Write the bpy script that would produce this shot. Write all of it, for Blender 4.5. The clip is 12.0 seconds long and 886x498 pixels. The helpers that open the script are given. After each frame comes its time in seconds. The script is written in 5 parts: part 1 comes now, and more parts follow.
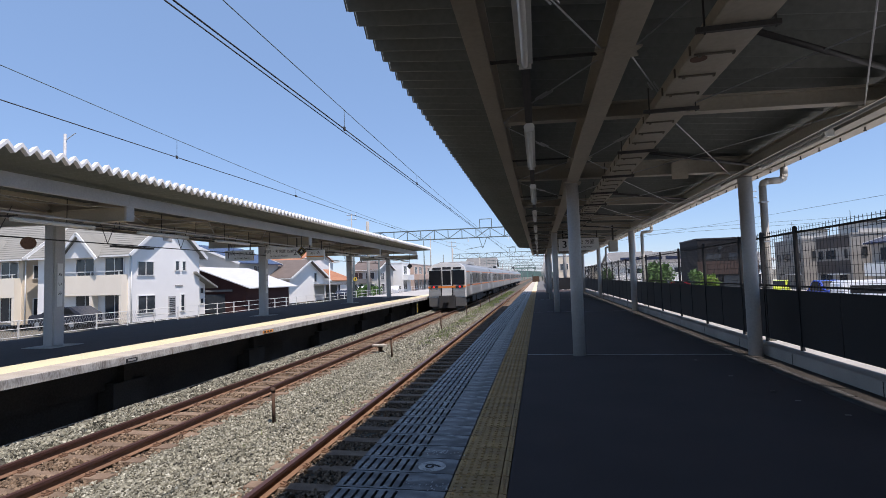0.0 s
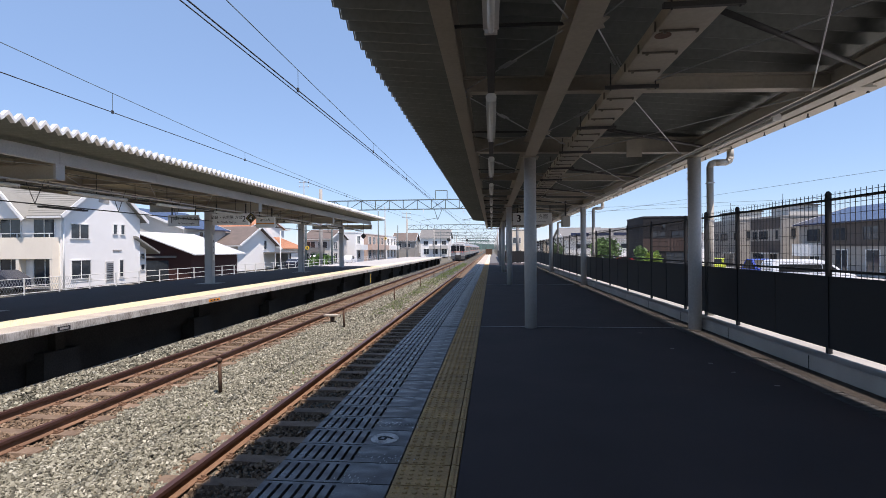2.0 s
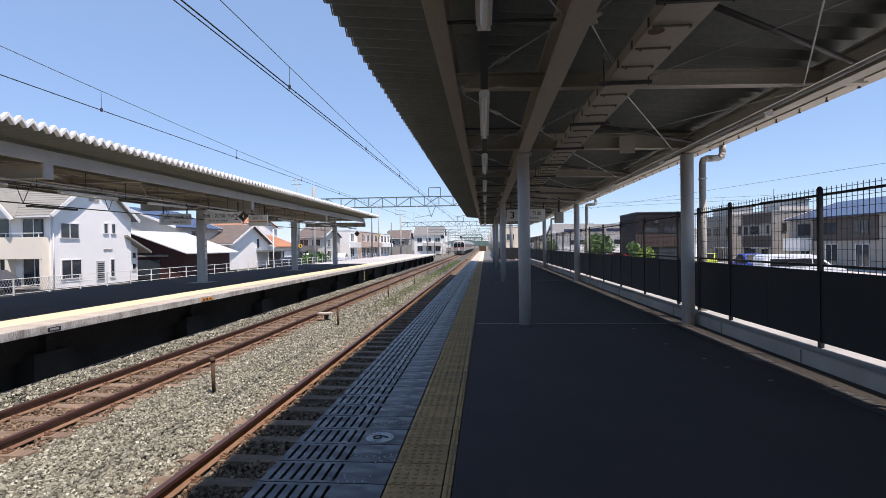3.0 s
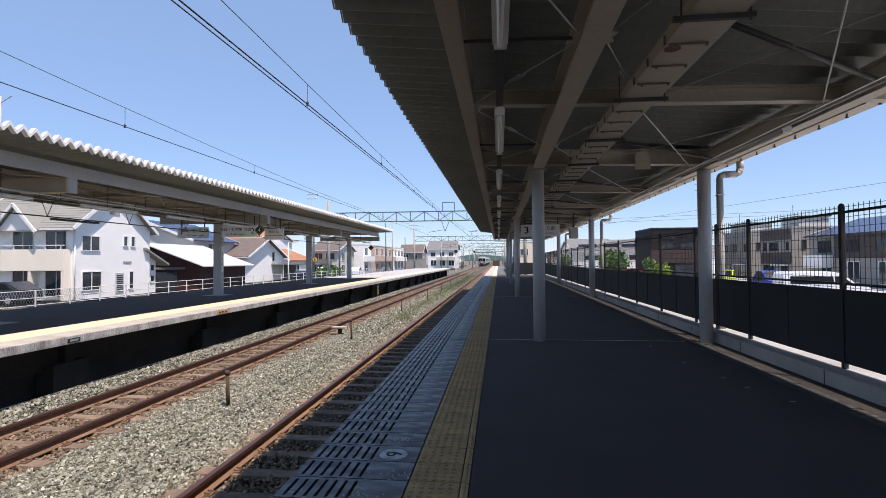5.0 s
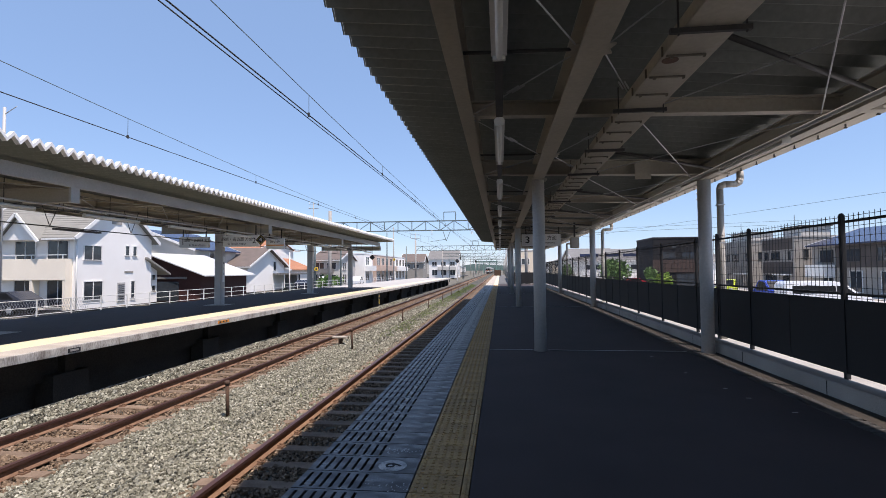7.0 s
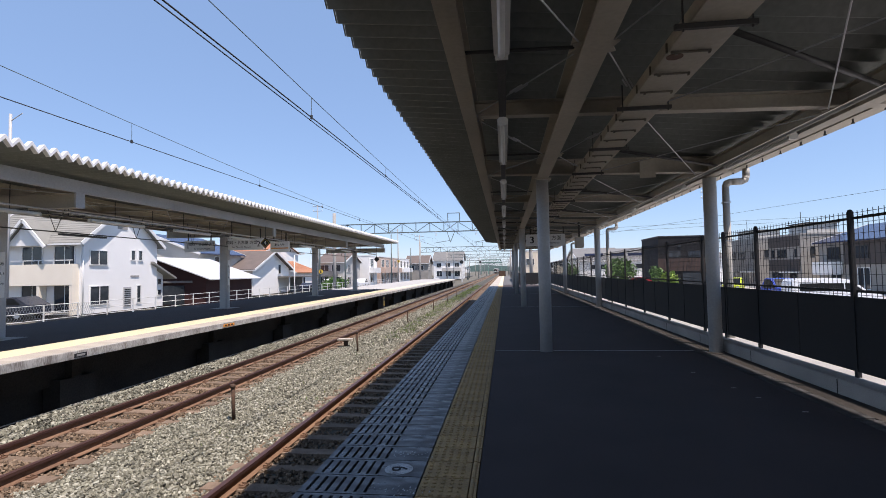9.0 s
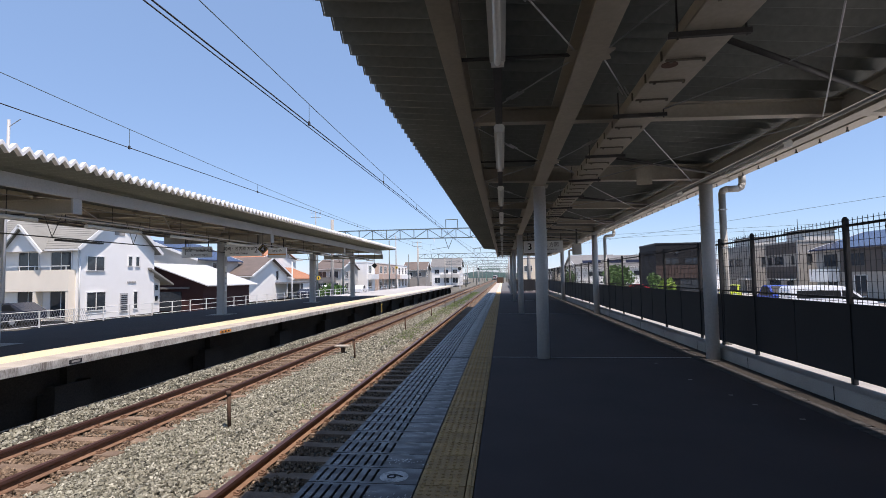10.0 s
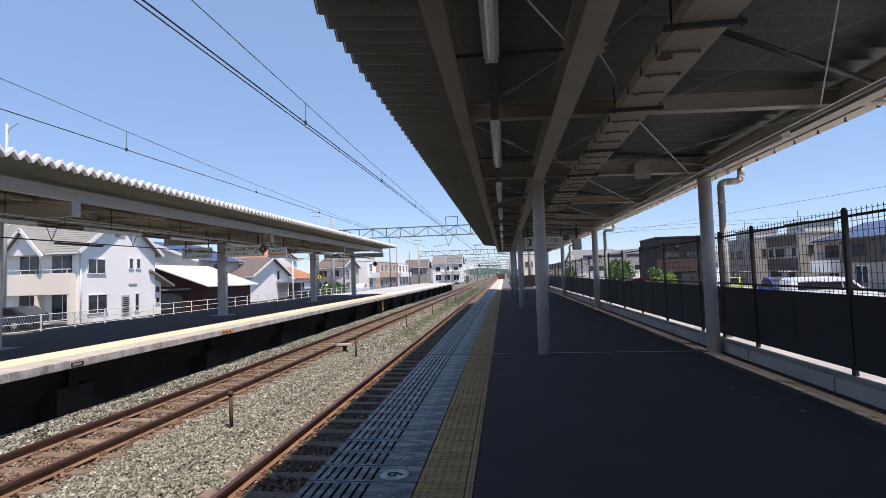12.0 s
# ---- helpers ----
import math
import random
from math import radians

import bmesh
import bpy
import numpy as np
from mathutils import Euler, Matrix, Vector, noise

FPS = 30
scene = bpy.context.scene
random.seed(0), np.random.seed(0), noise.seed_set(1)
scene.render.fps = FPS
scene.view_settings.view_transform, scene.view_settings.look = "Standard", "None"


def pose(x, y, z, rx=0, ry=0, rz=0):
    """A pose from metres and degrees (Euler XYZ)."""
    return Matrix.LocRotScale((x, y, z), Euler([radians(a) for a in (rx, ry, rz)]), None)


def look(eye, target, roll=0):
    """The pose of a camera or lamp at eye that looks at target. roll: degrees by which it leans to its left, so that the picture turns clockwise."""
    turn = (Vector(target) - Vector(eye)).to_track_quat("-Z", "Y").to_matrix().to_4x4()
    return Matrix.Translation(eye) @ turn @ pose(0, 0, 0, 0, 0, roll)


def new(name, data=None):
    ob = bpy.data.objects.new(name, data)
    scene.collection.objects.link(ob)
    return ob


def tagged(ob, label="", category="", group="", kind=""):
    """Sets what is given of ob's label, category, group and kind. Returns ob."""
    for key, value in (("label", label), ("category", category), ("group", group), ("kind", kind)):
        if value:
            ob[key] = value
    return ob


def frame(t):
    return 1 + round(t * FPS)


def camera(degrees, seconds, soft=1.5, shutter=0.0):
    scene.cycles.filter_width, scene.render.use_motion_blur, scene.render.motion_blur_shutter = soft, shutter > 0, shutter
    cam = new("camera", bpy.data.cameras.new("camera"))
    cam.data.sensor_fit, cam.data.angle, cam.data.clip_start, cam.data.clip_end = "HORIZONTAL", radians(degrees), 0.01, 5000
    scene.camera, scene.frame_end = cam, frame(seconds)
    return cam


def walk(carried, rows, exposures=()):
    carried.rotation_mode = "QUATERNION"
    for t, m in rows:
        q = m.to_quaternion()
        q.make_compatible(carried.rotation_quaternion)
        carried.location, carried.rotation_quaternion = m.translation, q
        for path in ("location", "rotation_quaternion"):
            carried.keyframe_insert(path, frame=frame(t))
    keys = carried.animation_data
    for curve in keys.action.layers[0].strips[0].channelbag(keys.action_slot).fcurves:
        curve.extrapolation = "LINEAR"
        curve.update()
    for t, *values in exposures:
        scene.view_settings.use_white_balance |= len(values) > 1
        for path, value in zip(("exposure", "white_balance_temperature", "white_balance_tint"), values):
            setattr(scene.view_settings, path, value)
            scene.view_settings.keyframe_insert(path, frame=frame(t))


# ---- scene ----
cam = camera(83.0, 12.0, soft=0.8)
PATH = [
    (0, (0.056, -0.326, 1.429), (-0.315, 1.636, 1.546), -1.7),
    (0.5, (0.04, -0.266, 1.412), (-0.209, 1.715, 1.541), -0.8),
    (1, (0.027, -0.238, 1.408), (-0.147, 1.751, 1.526), -0.8),
    (1.5, (0.003, -0.24, 1.421), (-0.154, 1.752, 1.506), 0.1),
    (2, (0.014, -0.237, 1.433), (-0.179, 1.753, 1.432), -0.4),
    (2.5, (0.011, -0.215, 1.437), (-0.157, 1.777, 1.417), -0.8),
    (4.5, (0.004, -0.227, 1.444), (-0.179, 1.764, 1.482), -0.4),
    (5, (-0.004, -0.224, 1.45), (-0.225, 1.763, 1.495), -0.4),
    (5.5, (0.0, -0.224, 1.454), (-0.248, 1.761, 1.498), -0.5),
    (6, (-0.002, -0.221, 1.452), (-0.239, 1.763, 1.525), -0.4),
    (6.5, (0.008, -0.22, 1.449), (-0.221, 1.765, 1.536), -0.6),
    (7, (0.011, -0.228, 1.453), (-0.215, 1.757, 1.536), -0.4),
    (9, (0.008, -0.199, 1.453), (-0.235, 1.784, 1.541), -1.0),
    (9.5, (0.018, -0.194, 1.453), (-0.214, 1.79, 1.553), -1.4),
    (10, (0.024, -0.197, 1.451), (-0.211, 1.786, 1.565), -0.9),
    (10.5, (0.038, -0.194, 1.448), (-0.201, 1.789, 1.546), -1.4),
    (11, (0.045, -0.19, 1.448), (-0.179, 1.795, 1.548), -1.5),
    (11.5, (0.052, -0.18, 1.449), (-0.176, 1.804, 1.545), -1.8),
    (12, (0.051, -0.185, 1.451), (-0.187, 1.798, 1.554), -1.8),
]
walk(cam, [(t, look(eye, target, roll)) for t, eye, target, roll in PATH], [(0, 0.20, 6400, 19), (2.2, 0.36, 6600, 20), (12, 0.30, 6550, 20)])

# ---- light ----
SUN = Vector((0.325, -0.30, 1.0)).normalized()
world = bpy.data.worlds.new("sky")
scene.world = world
world.use_nodes = True
wn = world.node_tree
sky = wn.nodes.new("ShaderNodeTexSky")
sky.sky_type = "NISHITA"
sky.sun_disc = False
sky.sun_elevation = math.asin(SUN.z)
sky.sun_rotation = math.atan2(SUN.x, SUN.y)
sky.air_density, sky.dust_density, sky.ozone_density = 1.0, 0.0, 5.0
haze = wn.nodes.new("ShaderNodeMix")
haze.data_type = "RGBA"
haze.inputs[0].default_value = 0.48
haze.inputs[7].default_value = (2.45, 4.0, 6.25, 1.0)
wn.links.new(sky.outputs[0], haze.inputs[6])
wn.links.new(haze.outputs[2], wn.nodes["Background"].inputs[0])
wn.nodes["Background"].inputs[1].default_value = 0.124
sun = new("sun", bpy.data.lights.new("sun", "SUN"))
sun.data.energy, sun.data.angle, sun.data.color = 5.2, radians(0.53), (1.0, 0.94, 0.85)
sun.matrix_world = look(SUN * 50, (0, 0, 0))

# ---- materials ----


def mat(name, a, b=None, rough=0.7, metal=0.0, scale=3.0, fine=60.0, bump=0.0, spread=0.0, stretch=(1, 1, 1), low=0.35, high=0.65, glow=0.0, patchy=0.0):
    """A surface of two tones: a broad cloud of stains and a fine grain, with relief."""
    m = bpy.data.materials.new(name)
    m.use_nodes = True
    t = m.node_tree
    n, l = t.nodes, t.links
    bs = n["Principled BSDF"]
    b = b or tuple(c * 0.8 for c in a)
    co = n.new("ShaderNodeTexCoord")
    mp = n.new("ShaderNodeMapping")
    mp.inputs["Scale"].default_value = stretch
    geo = n.new("ShaderNodeNewGeometry")
    l.new(geo.outputs["Position"] if not spread else co.outputs["Object"], mp.inputs[0])
    big = n.new("ShaderNodeTexNoise")
    big.inputs["Scale"].default_value, big.inputs["Detail"].default_value = scale, 5
    sm = n.new("ShaderNodeTexNoise")
    sm.inputs["Scale"].default_value, sm.inputs["Detail"].default_value = fine, 3
    for q in (big, sm):
        l.new(mp.outputs[0], q.inputs["Vector"])
    mix = n.new("ShaderNodeMath")
    mix.operation = "MULTIPLY_ADD"
    mix.inputs[1].default_value, mix.inputs[2].default_value = 0.45, 0.0
    l.new(sm.outputs[0], mix.inputs[0])
    add = n.new("ShaderNodeMath")
    add.operation = "MULTIPLY_ADD"
    add.inputs[1].default_value = 0.48
    l.new(big.outputs[0], add.inputs[0])
    l.new(mix.outputs[0], add.inputs[2])
    ramp = n.new("ShaderNodeValToRGB")
    ramp.color_ramp.elements[0].position, ramp.color_ramp.elements[1].position = low, high
    ramp.color_ramp.elements[0].color, ramp.color_ramp.elements[1].color = (*b, 1), (*a, 1)
    l.new(add.outputs[0], ramp.inputs[0])
    out = ramp.outputs[0]
    if spread:
        inf = n.new("ShaderNodeObjectInfo")
        mr = n.new("ShaderNodeMapRange")
        mr.inputs["To Min"].default_value, mr.inputs["To Max"].default_value = 1 - spread, 1 + spread
        l.new(inf.outputs["Random"], mr.inputs["Value"])
        hs = n.new("ShaderNodeHueSaturation")
        l.new(mr.outputs[0], hs.inputs["Value"])
        l.new(out, hs.inputs["Color"])
        out = hs.outputs[0]
    l.new(out, bs.inputs["Base Color"])
    bs.inputs["Roughness"].default_value, bs.inputs["Metallic"].default_value = rough, metal
    if patchy:
        gl = n.new("ShaderNodeMapRange")
        gl.inputs["From Min"].default_value, gl.inputs["From Max"].default_value = 0.38, 0.62
        gl.inputs["To Min"].default_value, gl.inputs["To Max"].default_value = rough - patchy, rough + patchy
        l.new(big.outputs[0], gl.inputs["Value"])
        l.new(gl.outputs[0], bs.inputs["Roughness"])
    if glow:
        l.new(out, bs.inputs["Emission Color"])
        bs.inputs["Emission Strength"].default_value = glow
    if bump:
        bp = n.new("ShaderNodeBump")
        bp.inputs["Strength"].default_value, bp.inputs["Distance"].default_value = min(1, bump), 0.01
        l.new(add.outputs[0], bp.inputs["Height"])
        l.new(bp.outputs[0], bs.inputs["Normal"])
    return m


def islands(name, tones, rough=0.85):
    """Many small pieces in one mesh, each of its own tone."""
    m = bpy.data.materials.new(name)
    m.use_nodes = True
    n, l = m.node_tree.nodes, m.node_tree.links
    geo = n.new("ShaderNodeNewGeometry")
    ramp = n.new("ShaderNodeValToRGB")
    while len(ramp.color_ramp.elements) < len(tones):
        ramp.color_ramp.elements.new(0.5)
    for i, (e, c) in enumerate(zip(ramp.color_ramp.elements, tones)):
        e.position, e.color = i / (len(tones) - 1), (*c, 1)
    l.new(geo.outputs["Random Per Island"], ramp.inputs[0])
    l.new(ramp.outputs[0], n["Principled BSDF"].inputs["Base Color"])
    n["Principled BSDF"].inputs["Roughness"].default_value = rough
    return m


def glass(name, tint=(0.05, 0.06, 0.07), rough=0.06):
    m = mat(name, tint, tuple(c * 0.6 for c in tint), rough=rough, scale=0.6, fine=4)
    m.node_tree.nodes["Principled BSDF"].inputs["Specular IOR Level"].default_value = 0.6
    return m


M = {
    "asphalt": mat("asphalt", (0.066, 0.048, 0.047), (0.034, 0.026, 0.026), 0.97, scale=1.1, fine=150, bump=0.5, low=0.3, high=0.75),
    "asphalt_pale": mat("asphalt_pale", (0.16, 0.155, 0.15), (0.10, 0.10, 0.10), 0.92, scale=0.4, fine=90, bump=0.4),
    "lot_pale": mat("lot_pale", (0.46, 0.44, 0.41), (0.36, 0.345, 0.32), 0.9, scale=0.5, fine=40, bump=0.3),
    "steel_brown": mat("steel_brown", (0.17, 0.15, 0.115), (0.11, 0.098, 0.075), 0.6, scale=3, fine=40),
    "concrete": mat("concrete", (0.42, 0.40, 0.37), (0.26, 0.25, 0.23), 0.88, scale=1.7, fine=70, bump=0.4),
    "concrete_stained": mat("concrete_stained", (0.52, 0.50, 0.46), (0.20, 0.18, 0.155), 0.9, scale=3.0, fine=40, bump=0.4, stretch=(1, 1.2, 0.35), low=0.34, high=0.56),
    # Near-black tone that holds the shade of overhangs and recesses.
    "concrete_shaded": mat("concrete_shaded", (0.064, 0.053, 0.044), (0.026, 0.022, 0.018), 0.95, scale=0.9, fine=30, bump=0.4),
    # Tile tones carry the light: dull under the canopy, pale in open sun.
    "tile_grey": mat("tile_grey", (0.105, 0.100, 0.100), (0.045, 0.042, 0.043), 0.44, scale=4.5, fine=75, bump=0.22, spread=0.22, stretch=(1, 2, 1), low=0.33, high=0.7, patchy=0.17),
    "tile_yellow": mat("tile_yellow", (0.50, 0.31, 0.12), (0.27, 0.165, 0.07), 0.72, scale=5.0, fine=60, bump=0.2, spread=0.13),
    "yellow_sunlit": mat("yellow_sunlit", (0.74, 0.66, 0.42), (0.62, 0.56, 0.40), 0.8, scale=2.0, fine=40, bump=0.2),
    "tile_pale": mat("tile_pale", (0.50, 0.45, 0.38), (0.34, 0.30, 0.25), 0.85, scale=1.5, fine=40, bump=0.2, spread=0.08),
    "dark_gap": mat("dark_gap", (0.02, 0.02, 0.022), None, 0.9),
    "white_mark": mat("white_mark", (0.52, 0.52, 0.51), (0.22, 0.22, 0.22), 0.7, scale=14, fine=70, low=0.36, high=0.52),
    "steel_beige": mat("steel_beige", (0.46, 0.42, 0.335), (0.37, 0.335, 0.265), 0.5, scale=1.3, fine=24, bump=0.06),
    "steel_grey": mat("steel_grey", (0.51, 0.50, 0.485), (0.40, 0.393, 0.38), 0.5, scale=1.2, fine=30, bump=0.05),
    "zinc": mat("zinc", (0.52, 0.53, 0.54), (0.36, 0.37, 0.38), 0.42, 0.65, scale=5, fine=60, bump=0.05),
    "steel_dark": mat("steel_dark", (0.06, 0.058, 0.055), (0.035, 0.034, 0.033), 0.6, scale=4, fine=60),
    "roof_sheet": mat("roof_sheet", (0.225, 0.240, 0.220), (0.165, 0.178, 0.163), 0.42, scale=0.7, fine=18, bump=0.05),
    "black_paint": mat("black_paint", (0.014, 0.014, 0.015), (0.009, 0.009, 0.010), 0.7, scale=2, fine=60, bump=0.05),
    "panel_black": mat("panel_black", (0.014, 0.014, 0.015), (0.009, 0.009, 0.010), 0.7, scale=1.5, fine=40, bump=0.05),
    "white_paint": mat("white_paint", (0.80, 0.80, 0.78), (0.68, 0.68, 0.66), 0.5, scale=1.5, fine=40),
    "lamp_white": mat("lamp_white", (0.72, 0.71, 0.66), (0.62, 0.61, 0.57), 0.35, scale=3, fine=30),
    "rail_rust": mat("rail_rust", (0.25, 0.145, 0.085), (0.13, 0.070, 0.042), 0.9, scale=4, fine=60, bump=0.3, stretch=(1, 0.2, 1)),
    "rail_top": mat("rail_top", (0.105, 0.052, 0.043), (0.060, 0.030, 0.026), 0.45, 0.25, scale=3, fine=50, stretch=(1, 0.1, 1)),
    "sleeper": mat("sleeper", (0.27, 0.195, 0.135), (0.13, 0.088, 0.060), 0.92, scale=5, fine=50, bump=0.4, spread=0.22),
    "ballast_bed": mat("ballast_bed", (0.15, 0.14, 0.105), (0.035, 0.032, 0.025), 0.95, scale=13, fine=34, bump=1.0, low=0.4, high=0.62),
    "ballast_rusty": mat("ballast_rusty", (0.24, 0.16, 0.10), (0.09, 0.065, 0.045), 0.95, scale=13, fine=34, bump=1.0, low=0.4, high=0.62),
    "rust_post": mat("rust_post", (0.12, 0.065, 0.035), (0.05, 0.03, 0.02), 0.9, scale=9, fine=60, bump=0.4),
    "soil": mat("soil", (0.17, 0.155, 0.12), (0.10, 0.092, 0.07), 0.95, scale=0.15, fine=5, bump=0.4),
    "wall_white": mat("wall_white", (0.85, 0.84, 0.81), (0.80, 0.79, 0.76), 0.85, scale=0.8, fine=60, bump=0.15),
    "wall_cream": mat("wall_cream", (0.66, 0.58, 0.45), (0.58, 0.50, 0.39), 0.85, scale=0.8, fine=60, bump=0.15),
    "wall_grey": mat("wall_grey", (0.55, 0.53, 0.49), (0.46, 0.445, 0.41), 0.85, scale=0.8, fine=60, bump=0.1),
    "wall_pink": mat("wall_pink", (0.55, 0.42, 0.34), (0.46, 0.35, 0.29), 0.85, scale=0.8, fine=60, bump=0.1),
    # Barn red, lowered to hold the shade of the roof overhang.
    "wall_red": mat("wall_red", (0.055, 0.015, 0.012), (0.036, 0.010, 0.009), 0.8, scale=1.2, fine=30, bump=0.1),
    "wall_brown": mat("wall_brown", (0.085, 0.070, 0.062), (0.060, 0.050, 0.045), 0.8, scale=1.2, fine=30, bump=0.1),
    "wall_navy": mat("wall_navy", (0.008, 0.0085, 0.011), (0.006, 0.0065, 0.008), 0.95, scale=1.0, fine=30, bump=0.1),
    "roof_grey": mat("roof_grey", (0.20, 0.195, 0.185), (0.14, 0.137, 0.13), 0.75, scale=1.0, fine=26, bump=0.3),
    "roof_brown": mat("roof_brown", (0.16, 0.125, 0.105), (0.11, 0.086, 0.073), 0.75, scale=1.0, fine=26, bump=0.3),
    "wall_pale": mat("wall_pale", (0.88, 0.80, 0.66), (0.80, 0.72, 0.59), 0.85, scale=0.8, fine=60, bump=0.15),
    "wall_ash": mat("wall_ash", (0.33, 0.31, 0.28), (0.25, 0.235, 0.21), 0.85, scale=0.8, fine=60, bump=0.1),
    "cover_grey": mat("cover_grey", (0.115, 0.112, 0.11), (0.06, 0.058, 0.056), 0.85, scale=2, fine=60, bump=0.2),
    "roof_olive": mat("roof_olive", (0.27, 0.265, 0.235), (0.20, 0.196, 0.175), 0.8, scale=1.0, fine=26, bump=0.3),
    "roof_orange": mat("roof_orange", (0.46, 0.21, 0.11), (0.33, 0.15, 0.08), 0.8, scale=1.2, fine=14, bump=0.3),
    "roof_white": mat("roof_white", (0.84, 0.83, 0.81), (0.74, 0.73, 0.71), 0.5, scale=0.6, fine=20),
    "solar": mat("solar", (0.045, 0.055, 0.105), (0.028, 0.036, 0.075), 0.25, scale=1.0, fine=10),
    "glass_dark": glass("glass_dark"),
    "glass_train": glass("glass_train", (0.012, 0.013, 0.015), 0.30),
    "rubber": mat("rubber", (0.02, 0.02, 0.02), None, 0.85),
    "train_steel": mat("train_steel", (0.42, 0.42, 0.415), (0.32, 0.32, 0.315), 0.42, 0.5, scale=0.8, fine=14, stretch=(1, 0.1, 3)),
    "train_white": mat("train_white", (0.72, 0.71, 0.68), (0.58, 0.57, 0.55), 0.4, scale=1.6, fine=20),
    "train_orange": mat("train_orange", (0.80, 0.24, 0.035), (0.68, 0.20, 0.03), 0.4, scale=1, fine=20),
    "train_under": mat("train_under", (0.045, 0.043, 0.042), (0.025, 0.024, 0.023), 0.75, scale=2, fine=20),
    "tail_red": mat("tail_red", (0.9, 0.03, 0.02), (0.8, 0.02, 0.015), 0.3, glow=1.4),
    "signal_black": mat("signal_black", (0.02, 0.02, 0.02), None, 0.6),
    "sign_orange": mat("sign_orange", (0.82, 0.33, 0.04), (0.70, 0.27, 0.03), 0.5),
    "sign_yellow": mat("sign_yellow", (0.80, 0.56, 0.05), (0.68, 0.47, 0.04), 0.5),
    "sign_face": mat("sign_face", (0.82, 0.83, 0.82), (0.74, 0.75, 0.74), 0.4, scale=2, fine=20),
    "gantry_steel": mat("gantry_steel", (0.13, 0.165, 0.165), (0.085, 0.11, 0.11), 0.6, scale=3, fine=30),
    "cladding_red": mat("cladding_red", (0.062, 0.038, 0.031), (0.045, 0.028, 0.023), 0.8, scale=1.2, fine=30, bump=0.1),
    "sheet_grey": mat("sheet_grey", (0.58, 0.58, 0.57), (0.47, 0.47, 0.46), 0.55, scale=0.6, fine=20, stretch=(3, 1, 1)),
    "ink": mat("ink", (0.02, 0.02, 0.022), None, 0.6),
    "car_white": mat("car_white", (0.80, 0.81, 0.82), (0.74, 0.75, 0.76), 0.25),
    "car_blue": mat("car_blue", (0.02, 0.07, 0.42), (0.02, 0.055, 0.34), 0.25),
    "car_lime": mat("car_lime", (0.52, 0.60, 0.04), (0.44, 0.51, 0.03), 0.3),
    "car_dark": mat("car_dark", (0.035, 0.04, 0.055), (0.028, 0.032, 0.044), 0.25),
    "car_red": mat("car_red", (0.42, 0.03, 0.05), (0.34, 0.025, 0.04), 0.25),
    "bark": mat("bark", (0.12, 0.085, 0.06), (0.06, 0.045, 0.03), 0.9, scale=5, fine=40, bump=0.5),
    # Distance haze is mixed into this pale blue-green.
    "hill": mat("hill", (0.15, 0.22, 0.20), (0.10, 0.16, 0.145), 0.95, scale=0.03, fine=0.25),
    "mesh_green": mat("mesh_green", (0.16, 0.30, 0.25), (0.12, 0.24, 0.20), 0.7, scale=1, fine=10),
    "timber": mat("timber", (0.20, 0.12, 0.08), (0.12, 0.07, 0.05), 0.85, scale=2, fine=30, bump=0.2),
    "pvc": mat("pvc", (0.42, 0.40, 0.36), (0.34, 0.325, 0.29), 0.65, scale=2, fine=30),
    "leaf": islands("leaf", [(0.035, 0.085, 0.015), (0.07, 0.15, 0.03), (0.11, 0.20, 0.045), (0.05, 0.11, 0.02)], 0.6),
    "leaf_lime": islands("leaf_lime", [(0.10, 0.19, 0.02), (0.19, 0.29, 0.03), (0.26, 0.34, 0.05)], 0.6),
    "grass": islands("grass", [(0.06, 0.12, 0.02), (0.13, 0.18, 0.05), (0.20, 0.21, 0.09), (0.09, 0.15, 0.03)], 0.7),
    "stone": islands("stone", [(0.030, 0.029, 0.021), (0.18, 0.172, 0.126), (0.31, 0.30, 0.228), (0.085, 0.08, 0.057), (0.48, 0.465, 0.375)]),
    "stone_rusty": islands("stone_rusty", [(0.05, 0.032, 0.020), (0.17, 0.115, 0.070), (0.27, 0.195, 0.13), (0.10, 0.064, 0.038)]),
}

M["glass_train"].node_tree.nodes["Principled BSDF"].inputs["Specular IOR Level"].default_value = 0.18

# ---- building blocks ----


def box(bm, x0, x1, y0, y1, z0, z1):
    v = [bm.verts.new((x, y, z)) for z in (z0, z1) for y in (y0, y1) for x in (x0, x1)]
    for q in ((0, 2, 3, 1), (4, 5, 7, 6), (0, 1, 5, 4), (2, 6, 7, 3), (0, 4, 6, 2), (1, 3, 7, 5)):
        bm.faces.new([v[i] for i in q])
    return v


def slant(bm, low, high):
    """A solid between a lower and an upper ring of the same number of corners."""
    a = [bm.verts.new(p) for p in low]
    b = [bm.verts.new(p) for p in high]
    k = len(a)
    bm.faces.new(a[::-1])
    bm.faces.new(b)
    for i in range(k):
        bm.faces.new((a[i], a[(i + 1) % k], b[(i + 1) % k], b[i]))


def rod(bm, p, q, r, n=8, r2=None, caps=True):
    p, q = Vector(p), Vector(q)
    w = (q - p).normalized()
    u = w.orthogonal().normalized()
    v = w.cross(u)
    rings = []
    for c, rr in ((p, r), (q, r if r2 is None else r2)):
        rings.append([bm.verts.new(c + (u * math.cos(2 * math.pi * i / n) + v * math.sin(2 * math.pi * i / n)) * rr) for i in range(n)])
    for i in range(n):
        f = bm.faces.new((rings[0][i], rings[0][(i + 1) % n], rings[1][(i + 1) % n], rings[1][i]))
        f.smooth = n > 6
    if caps:
        bm.faces.new(rings[0][::-1])
        bm.faces.new(rings[1])


